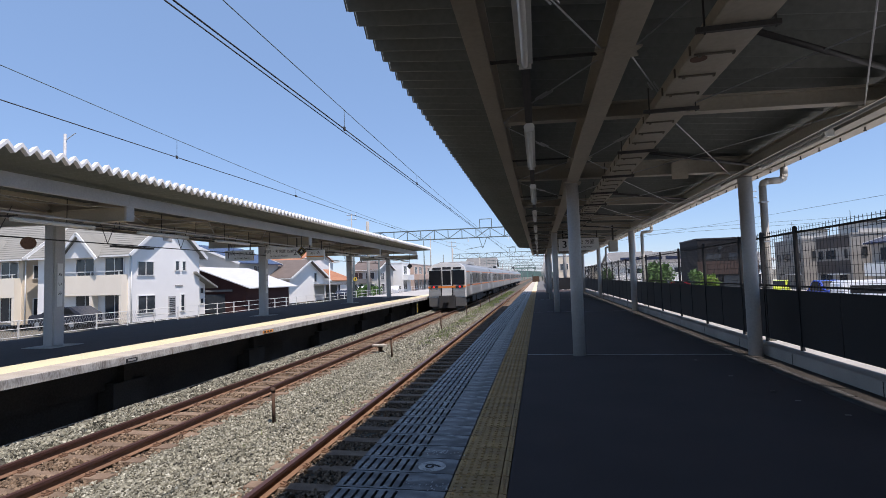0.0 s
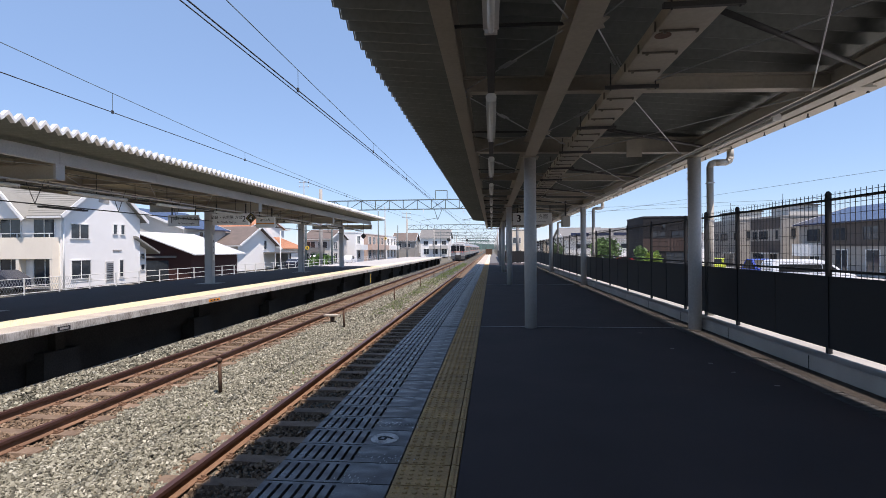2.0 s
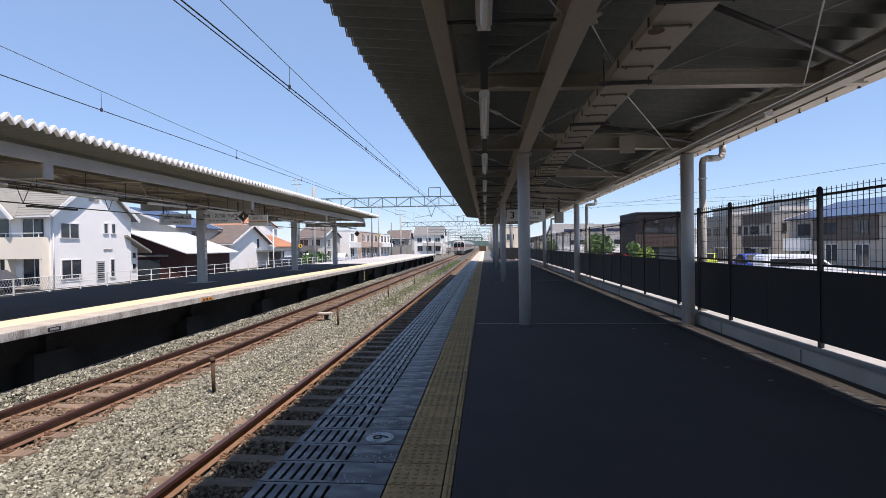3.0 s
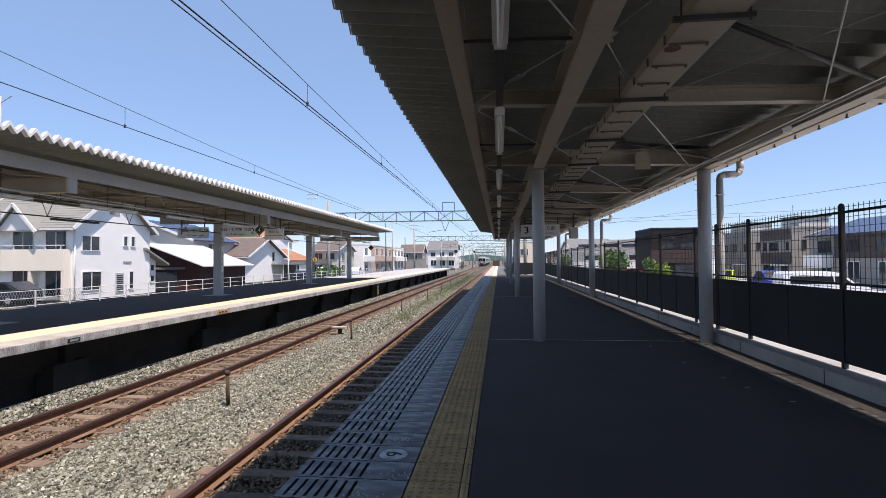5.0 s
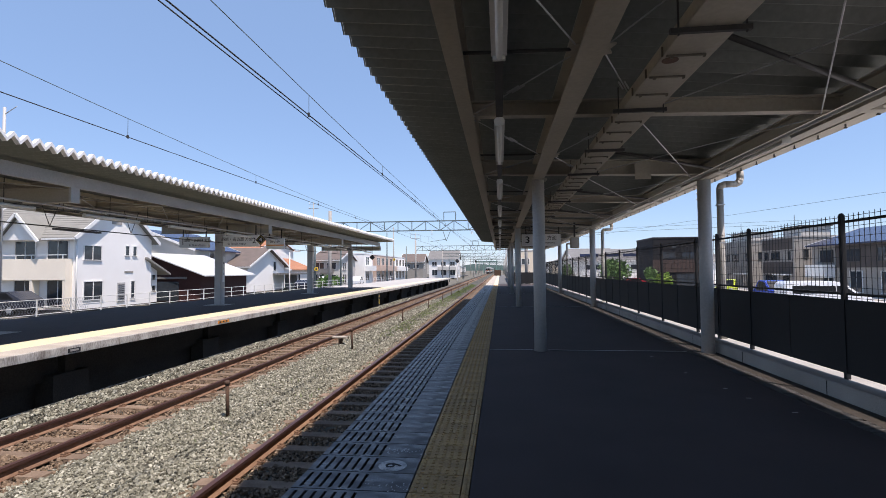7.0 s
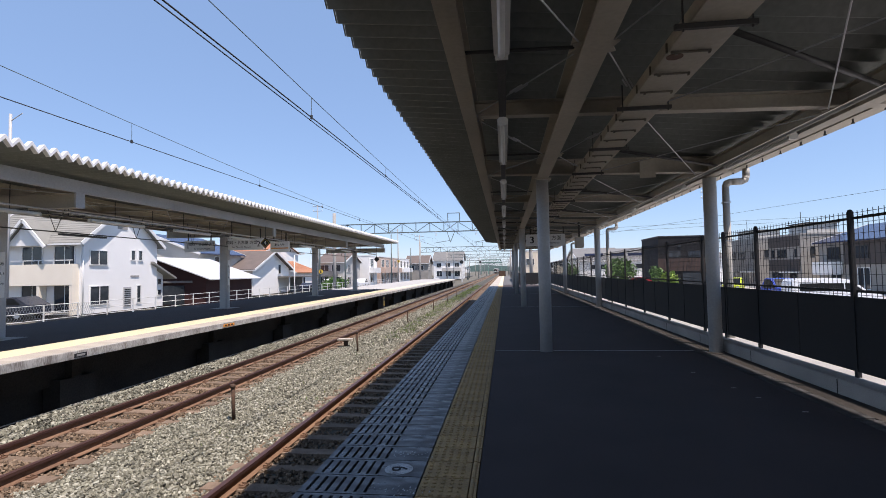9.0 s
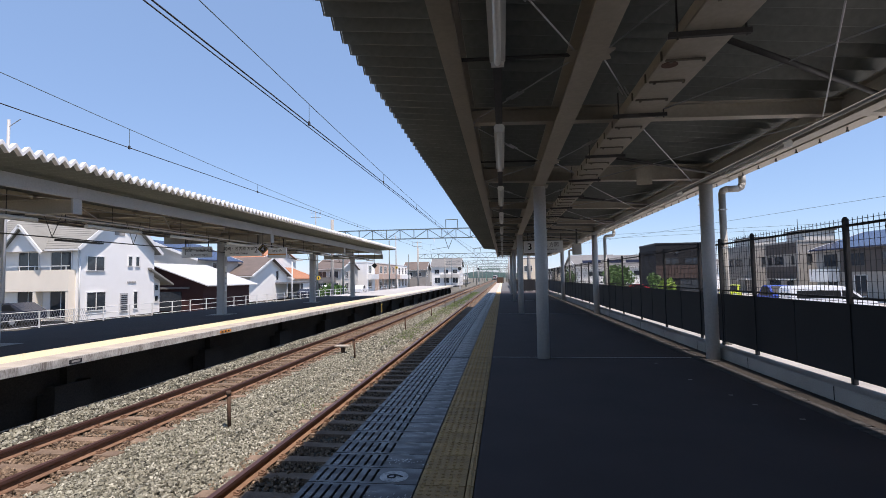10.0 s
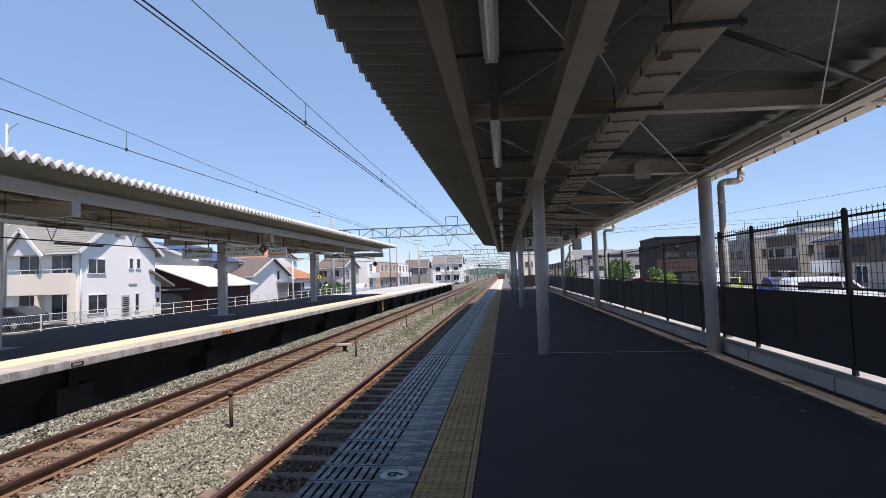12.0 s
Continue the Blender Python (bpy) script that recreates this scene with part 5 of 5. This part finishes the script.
# red barn, wall tone darkened for overhang shade, with white sheet roof
barn = thing("barn", "red shed, walls toned dark for shade, broad white sheet roof", "shed")
bm = bmesh.new()
slant(bm, [(-37.0, 44.4, -1.4), (-28.2, 44.4, -1.4), (-28.2, 44.4, 1.15), (-33.6, 44.4, 3.1), (-37.0, 44.4, 2.0)], [(-37.0, 53.0, -1.4), (-28.2, 53.0, -1.4), (-28.2, 53.0, 1.15), (-33.6, 53.0, 3.1), (-37.0, 53.0, 2.0)])
part("wall", bm, "wall_red", barn)
for a, b in (((-33.6, 3.2), (-27.4, 0.98)), ((-33.6, 3.2), (-38, 1.6))):
    bm = bmesh.new()
    slant(bm, [(a[0], 43.8, a[1]), (b[0], 43.8, b[1]), (b[0], 53.6, b[1]), (a[0], 53.6, a[1])], [(a[0], 43.8, a[1] + 0.10), (b[0], 43.8, b[1] + 0.10), (b[0], 53.6, b[1] + 0.10), (a[0], 53.6, a[1] + 0.10)])
    part("roof", bm, "sheet_grey", barn, "pale sheet metal roof")
part("door", boxes((-32.6, -30.4, 44.33, 44.42, -1.3, 0.5)), "glass_dark", barn)
part("beam", boxes((-33.6, -29.6, 44.26, 44.4, 0.75, 0.95)), "roof_grey", barn)
ash = gabled("house", "house with blue-black solar panels on its roof", -46, -34.5, 53, 62, -1.2, 4.0, 6.2, "y", "wall_grey", "solar")
window(ash, "+x", 56, 2.6, 2.0, 1.1, -34.5)

c = gabled("house", "white house with a brown-grey roof and dark carport", -40.5, -31.5, 59.5, 70.2, -1.2, 2.2, 4.5, "x", "wall_white", "roof_brown", over=0.6)
window(c, "+x", 66.6, 1.5, 0.9, 1.3, -31.5, 1)
window(c, "-y", -36.5, 0.9, 2.2, 1.0, 59.5)
cp = part("carport", boxes((-31.5, -27.8, 66.5, 75, 0.95, 1.15)), "roof_grey", c, "dark flat carport roof")
for y in (66.8, 74.6):
    part("carport_post", boxes((-28.1, -27.95, y, y + 0.15, -1.2, 0.95)), "steel_grey", cp)
part("carport_back", boxes((-31.4, -31.2, 70.3, 75, -1.2, 0.95)), "roof_grey", cp)

for x1, y0, y1, e, r, lab in ((-33, 75.8, 85, 1.7, 3.5, "house with an orange tiled roof"), (-39, 77.5, 91, 5.2, 7.2, "tall house with an orange tiled roof")):
    d = gabled("house", lab, x1 - 9, x1, y0, y1, -1.2, e, r, "y" if e < 3 else "x", "wall_white", "roof_orange", courses=10)
    window(d, "+x", y0 + 2, e - 1.8, 2.0, 1.1, x1)
    window(d, "-y", x1 - 3, e - 1.8, 1.4, 1.1, y0)
d = gabled("house", "grey house with a dark brown roof and dark balcony", -33.2, -28.4, 86, 96, -1.2, 3.4, 5.0, "x", "wall_grey", "roof_brown")
for u in (88, 92):
    window(d, "+x", u, 1.6, 2.0, 1.3, -28.4)
    window(d, "+x", u, -0.8, 2.0, 1.6, -28.4)
for u in (-32.8, -30.6):
    window(d, "-y", u, 1.7, 1.7, 1.2, 86)
    window(d, "-y", u, -0.8, 1.7, 1.6, 86)
part("balcony", boxes((-33.0, -29.4, 85.2, 86, 0.95, 1.8)), "roof_grey", d, "dark grey balcony front")
for k, (y0, y1, wall, x1) in enumerate(((97.5, 104.2, "wall_white", -27.0), (104.8, 123.4, "wall_pink", -26.5), (124.0, 137.5, "wall_white", -26.4))):
    b = boxy("building", "flat-roofed two-storey building by the far platform", x1 - 9, x1, y0, y1, -1.2, 4.7, wall)
    u = y0 + 1.2
    while u + 2.6 < y1:
        window(b, "+x", u, 2.6, 2.4, 1.6, x1)
        window(b, "+x", u, -0.6, 2.4, 1.9, x1)
        u += 4.2
    part("balcony", boxes((x1, x1 + 1.0, y0 + 0.6, y1 - 0.6, 1.3, 2.4)), "white_paint" if k == 0 else wall, b)
    for u in (x1 - 7, x1 - 3.5):
        window(b, "-y", u, 2.6, 1.4, 1.4, y0)
far = gabled("house", "distant white house with a grey hipped roof", -23.5, -14.0, 165, 176, -1.2, 5.2, 7.8, "x", "wall_white", "roof_grey")
for u in (-22.5, -19.5, -16.5):
    window(far, "-y", u, 2.8, 1.6, 1.3, 165)
    window(far, "-y", u, -0.3, 1.8, 1.8, 165)
for u in (167, 171.5):
    window(far, "+x", u, 2.6, 2, 1.4, -14)
    window(far, "+x", u, -0.3, 2, 1.8, -14)
part("balcony", boxes((-20.5, -14.4, 164.0, 165, 1.4, 2.5)), "wall_grey", far)
low = gabled("house", "grey house with a dark roof beside the street", -28.0, -21.8, 141, 149, -1.2, 3.9, 6.0, "x", "wall_ash", "roof_brown")
for u in (-27.2, -24.6):
    window(low, "-y", u, 1.9, 1.6, 1.2, 141)
window(low, "+x", 143, 1.9, 2.0, 1.2, -21.8)
rng = random.Random(5)
for k in range(34):
    y = 170 + k * 16
    x = -22 - rng.random() * 40 - y * 0.03
    w, dd = 8 + rng.random() * 4, 8 + rng.random() * 6
    wall = rng.choice(["wall_white", "wall_cream", "wall_grey", "wall_white"])
    rf = rng.choice(["roof_grey", "roof_grey", "roof_olive", "solar"])
    e = 3.6 + rng.random() * 2
    hh = gabled("house", "distant two-storey house beside the line", x - w, x, y, y + dd, -1.2, e, e + 1.8, rng.choice("xy"), wall, rf, group="distant houses")
    window(hh, "+x", y + 1.5, e - 1.9, 1.8, 1.2, x)
    window(hh, "-y", x - 4, e - 1.9, 1.8, 1.2, y)
for k in range(22):
    y = 150 + k * 20
    x = 16 + rng.random() * 50
    w, dd = 9 + rng.random() * 5, 8 + rng.random() * 6
    wall = rng.choice(["wall_white", "wall_cream", "wall_grey", "wall_brown"])
    e = 3.8 + rng.random() * 2
    hh = gabled("house", "distant house beyond the parking ground", x, x + w, y, y + dd, -1.2, e, e + 1.7, rng.choice("xy"), wall, rng.choice(["roof_grey", "roof_grey", "solar"]), group="distant houses")
    window(hh, "-y", x + 1, e - 1.9, 1.8, 1.2, y)
    window(hh, "-y", x + 4.5, e - 1.9, 1.8, 1.2, y)

# ---- beyond the fence ----
lot = tagged(part("road", boxes((4.25, 60, -30, 170, -1.6, -1.25)), "lot_pale"), "pale sunlit parking ground behind the fence", "road", kind="structure")
tagged(part("street", boxes((-26.5, -16.5, -30, 260, -1.6, STREET - 0.15)), "asphalt_pale"), "street along the far platform", "road", kind="structure")
nv = boxy("house", "black flat-roofed house with a brown lower storey", 20.5, 27.6, 70, 78, -1.3, 5.45, "wall_navy", "black_paint")
part("lower_cladding", boxes((20.43, 27.66, 69.9, 69.998, 0.9, 2.6)), "cladding_red", nv, "brown ribbed cladding")
for k in range(18):
    part("rib", boxes((20.4 + 0.4 * k, 20.46 + 0.4 * k, 69.86, 69.9, 0.92, 2.55)), "cladding_red", nv)
for u in (21.4, 24.2):
    window(nv, "-y", u, 2.75, 2.0, 0.9, 70, 2, "black_paint")
window(nv, "-y", 23.4, -0.9, 4.4, 1.7, 69.85, 3, "black_paint")
for x in (23.2, 26.6):
    part("roof_light", made(rod, (x, 69.99, 4.3), (x, 69.9, 4.3), 0.22, 12), "glass_dark", nv)


def block_house(y0, y1, top, wall, upper, room, lab):
    X = 33.0
    h = boxy("house", lab, X, X + 9, y0, y1, -1.3, top, wall, "concrete")
    part("upper_cladding", boxes((X - 0.07, X - 0.002, y0 + 0.3, y1 - 0.3, 3.55, top - 0.06)), upper, h)
    part("middle_cladding", boxes((X - 0.09, X - 0.002, y0 + 0.3, y1 - 0.3, 0.75, 2.1)), upper, h)
    for k in range(5):
        part("cladding_joint", boxes((X - 0.095, X - 0.091, y0 + 0.3, y1 - 0.3, 0.95 + 0.22 * k, 0.97 + 0.22 * k)), "ink", h)
    ym = (y0 + y1) / 2
    for u, w in ((y0 + 0.7, 0.5), (ym - 0.6, 1.9), (y1 - 1.6, 0.9)):
        window(h, "-x", u, 2.35, w, 0.95, X, 2 if w > 1 else 1, "steel_dark")
    window(h, "-x", y0 + 1.0, -1.0, 1.3, 1.6, X, 2, "steel_dark")
    window(h, "-x", ym + 0.3, -1.0, 2.4, 1.6, X, 2, "steel_dark")
    window(h, "-y", X + 1.0, 2.6, 0.5, 0.9, y0, 1, "steel_dark")
    part("canopy", boxes((X - 0.9, X, y0 + 0.6, y0 + 3.0, 0.55, 0.68)), "white_paint", h)
    part("roof_room", boxes((X + 0.9, X + 4, *room, top + 0.18, top + 1.25)), "wall_grey", h, "pale roof-top room")
    part("room_roof", boxes((X + 0.7, X + 4.2, room[0] - 0.2, room[1] + 0.2, top + 1.25, top + 1.37)), "steel_dark", h)
    part("antenna", made(rod, (X + 2, room[1] - 0.4, top + 1.3), (X + 2, room[1] - 0.4, top + 2.9), 0.03, 6), "steel_dark", h)
    return h


block_house(70.4, 78.0, 4.95, "wall_ash", "wall_ash", (72.5, 77.5), "grey flat-roofed house seen through the fence")
block_house(60.4, 67.4, 4.85, "wall_ash", "wall_brown", (60.6, 64.2), "flat-roofed house with dark brown upper cladding")
rt = gabled("house", "low house with blue solar roof and dark cladding", 33.5, 44, 41, 58, -1.3, 3.75, 5.5, "y", "wall_ash", "solar")
part("upper_cladding", boxes((33.4, 33.49, 45.5, 54, 1.4, 3.6)), "wall_brown", rt)
for u in (42.5, 46.5, 50.5, 54.5):
    window(rt, "-x", u, 2.0, 1.9, 1.2, 33.4, 2, "steel_dark")
    window(rt, "-x", u, -0.9, 1.7, 2.0, 33.5)
part("balcony", boxes((32.4, 33.4, 54.2, 57.4, 0.4, 1.7)), "wall_white", rt)
rs = gabled("house", "pale house with dark windows behind the fence", 34, 44, 25, 39, -1.3, 3.8, 5.4, "y", "wall_grey", "roof_grey")
for u in (26.5, 30.5, 34.5):
    window(rs, "-x", u, 2.0, 1.9, 1.2, 34)
long_roof = gabled("building", "long low grey-roofed hall behind the trees", 14, 40, 96, 116, -1.3, 3.0, 5.3, "x", "wall_white", "roof_grey")
for k in range(6):
    window(long_roof, "-y", 16 + 4 * k, 1.3, 2.6, 0.9, 96)
    part("solar_panel", boxes((15.2 + 4 * k, 18.6 + 4 * k, 98.0, 98.12, 3.75, 4.3)), "solar", long_roof, "dark solar panels")
tan = boxy("building", "tan flat-roofed building beyond the platform end", 3.2, 7.4, 100, 110, -1.3, 5.0, "wall_cream")
window(tan, "-y", 4.2, 2.4, 1.6, 1.2, 100)


def car(x, y, turn, length, width, height, paint, label, van=False):
    c = thing("van" if van else "car", label, "van" if van else "car", "parked vehicles", (x, y, -1.25), turn)
    L, W, H = length / 2, width / 2, height
    bm = bmesh.new()
    side = [(-L, 0.35), (L, 0.35), (L, 0.75), (L - 0.1, 0.95)]
    if van:
        side += [(L - 0.75, 1.12), (L - 1.45, H - 0.12), (L - 2.0, H), (-L + 0.2, H - 0.02), (-L, H - 0.25)]
    else:
        side += [(L - 1.05, 1.05), (L - 1.75, H - 0.05), (-L + 1.0, H), (-L + 0.25, 1.08), (-L, 0.95)]
    slant(bm, [(-W, a, b) for a, b in side], [(W, a, b) for a, b in side])
    part("body", bm, paint, c, bevel=0.05)
    for s in (-1, 1):
        xs = sorted((s * (W - 0.01), s * (W + 0.012)))
        bm = bmesh.new()
        if van:
            ring = [(-L + 0.4, 1.12), (L - 1.9, 1.12), (L - 1.95, H - 0.28), (-L + 0.4, H - 0.28)]
            ring2 = [(L - 1.85, 1.12), (L - 0.95, 1.14), (L - 1.5, H - 0.28), (L - 1.88, H - 0.28)]
        else:
            ring = [(-L + 0.55, 1.0), (0.0, 1.0), (0.0, H - 0.1), (-L + 1.05, H - 0.1)]
            ring2 = [(0.06, 1.0), (L - 1.25, 1.0), (L - 1.8, H - 0.1), (0.06, H - 0.1)]
        for rr in (ring, ring2):
            bm = bmesh.new()
            slant(bm, [(xs[0], a, b) for a, b in rr], [(xs[1], a, b) for a, b in rr])
            part("side_window", bm, "glass_train", c)
        for yy in (-L + 0.8, L - 0.8):
            wh = part("wheel", made(rod, (s * (W - 0.2), yy, 0.32), (s * (W + 0.01), yy, 0.32), 0.32, 20), "rubber", c)
            part("rim", made(rod, (s * (W - 0.19), yy, 0.32), (s * (W + 0.02), yy, 0.32), 0.2, 16), "zinc", wh)
        part("headlight", boxes((s * 0.55 - 0.14, s * 0.55 + 0.14, L - 0.06, L + 0.01, 0.68, 0.84)), "lamp_white", c)
    bm = bmesh.new()
    a, b = ((L - 0.80, 1.16), (L - 1.42, H - 0.16)) if van else ((L - 1.08, 1.06), (L - 1.70, H - 0.08))
    slant(bm, [(-W + 0.1, a[0], a[1]), (W - 0.1, a[0], a[1]), (W - 0.15, b[0], b[1]), (-W + 0.15, b[0], b[1])], [(-W + 0.1, a[0] + 0.02, a[1] + 0.02), (W - 0.1, a[0] + 0.02, a[1] + 0.02), (W - 0.15, b[0] + 0.02, b[1] + 0.02), (-W + 0.15, b[0] + 0.02, b[1] + 0.02)])
    part("windscreen", bm, "glass_train", c)


car(19.6, 33.0, -98, 4.6, 1.75, 1.86, "car_white", "white passenger van parked behind the fence", True)
car(20.4, 39.8, 180, 3.6, 1.6, 1.75, "car_blue", "bright blue small car behind the fence")
car(21.5, 50.5, 150, 3.4, 1.5, 1.6, "car_lime", "lime yellow small car behind the fence")
car(13.4, 66, 90, 4.2, 1.7, 1.5, "car_white", "white car parked in the distance")
car(16.6, 67, 90, 4.0, 1.7, 1.5, "car_red", "dark red car parked in the distance")
car(10.0, 70, 90, 4.2, 1.7, 1.5, "car_dark", "dark car parked in the distance")
car(-32.5, 29.3, 90, 4.4, 1.7, 1.5, "car_dark", "dark car parked before the white house")
car(-26.6, 66.5, 0, 4.4, 1.7, 1.45, "car_dark", "dark saloon by the white house")
car(-27.0, 76, 0, 3.6, 1.55, 1.8, "car_white", "white van under the carport", True)
car(-25.5, 88, 0, 3.4, 1.5, 1.6, "car_white", "white small car on the street")


def tree(x, y, h, r, material, seed, label, name="tree", n=900):
    rg = np.random.default_rng(seed)
    t = thing(name, label, name, "trees", (x, y, -1.3))
    bm = bmesh.new()
    rod(bm, (0, 0, 0), (0.05, 0, h * 0.45), 0.14, 8, 0.09)
    for k in range(5):
        a = k * 1.26 + seed
        rod(bm, (0.05, 0, h * (0.3 + 0.05 * k)), (math.cos(a) * r * 0.6, math.sin(a) * r * 0.6, h * (0.55 + 0.06 * k)), 0.05, 6, 0.02)
    part("trunk", bm, "bark", t)
    cl = rg.normal(size=(14, 3))
    cl = cl / np.linalg.norm(cl, axis=1)[:, None] * rg.uniform(0.3, 0.8, (14, 1)) * np.array([r, r, h * 0.33]) + np.array([0, 0, h * 0.66])
    c = cl[rg.integers(0, 14, n)] + rg.normal(0, 0.24 * r, (n, 3))
    a, b = rg.normal(size=(n, 3)) * 0.11, rg.normal(size=(n, 3)) * 0.11
    v = np.stack([c - a, c + b, c + a, c - b], 1).reshape(-1, 3)
    me = bpy.data.meshes.new("crown")
    me.from_pydata(v.tolist(), [], np.arange(n * 4).reshape(-1, 4).tolist())
    me.materials.append(M[material])
    ob = new("crown", me)
    ob.parent = t


tree(13.3, 60, 3.8, 1.5, "leaf", 1, "round green tree beyond the fence", n=2600)
tree(18.1, 63, 2.8, 0.65, "leaf", 2, "small green tree beside the black house", n=1200)
tree(14.9, 48, 2.3, 0.7, "leaf_lime", 3, "bright yellow-green shrub beyond the fence", n=700)
tree(11.0, 86, 3.4, 1.2, "leaf", 4, "green tree beyond the fence", n=900)
for k in range(5):
    tree(-22.5 - 0.3 * k, 62 + 2.2 * k, 1.75, 1.0, "leaf", 20 + k, "bright green hedge shrub by the street", "shrub", n=700)

# street lamp and television aerial
sl = thing("street_lamp", "slim white street lamp behind the platform", "lamp", "", (-17.5, 40, 0))
part("pole", made(rod, (0, 0, -1.2), (0, 0, 3.0), 0.05, 8), "white_paint", sl)
part("arm", made(rod, (0, 0, 3.0), (0.7, 0, 3.1), 0.03, 8), "white_paint", sl)
part("head", boxes((0.5, 0.9, -0.1, 0.1, 3.05, 3.14)), "lamp_white", sl)
ae = thing("television_aerial", "grey aerial mast with a bent arm", "aerial", "", (-33, 29.5, 0))
part("mast", made(rod, (0, 0, -1), (0, 0, 12.6), 0.09, 8), "steel_grey", ae)
part("arm", made(rod, (0, 0, 12.1), (0.9, 0, 12.6), 0.03, 6), "steel_grey", ae)

# distant wooded hill and footbridge
bm = bmesh.new()
prev = None
for k in range(60):
    x = -330 + 12 * k
    hgt = 8 + 9 * math.exp(-((x + 60) / 90) ** 2) + 3 * noise.noise((x * 0.02, 3.1, 0)) + 1.4 * noise.noise((x * 0.11, 1.1, 0))
    cur = [bm.verts.new((x, 1500, -2)), bm.verts.new((x, 1500, hgt)), bm.verts.new((x, 1650, hgt * 0.9)), bm.verts.new((x, 1650, -2))]
    if prev:
        for i in range(3):
            bm.faces.new((prev[i], cur[i], cur[i + 1], prev[i + 1]))
    prev = cur
tagged(part("backdrop", bm, "hill"), "distant wooded hills on the horizon, blue-green with painted haze", "hill", kind="structure")
fb = thing("footbridge", "far green-grey footbridge across the tracks", "footbridge", "", (0, 430, 0))
part("deck", boxes((-21, -2, 0, 3, 7.6, 8.6)), "mesh_green", fb)
part("top_chord", boxes((-20, -3, 0, 0.4, 10.4, 10.8)), "mesh_green", fb)
for k in range(9):
    part("upright", boxes((-20 + 2.1 * k, -19.8 + 2.1 * k, 0, 0.4, 8.6, 10.4)), "mesh_green", fb)
for x in (-20, -14, -9, -3):
    part("pier", boxes((x - 0.3, x + 0.3, 1, 2, -1.7, 7.6)), "mesh_green", fb)
motions()
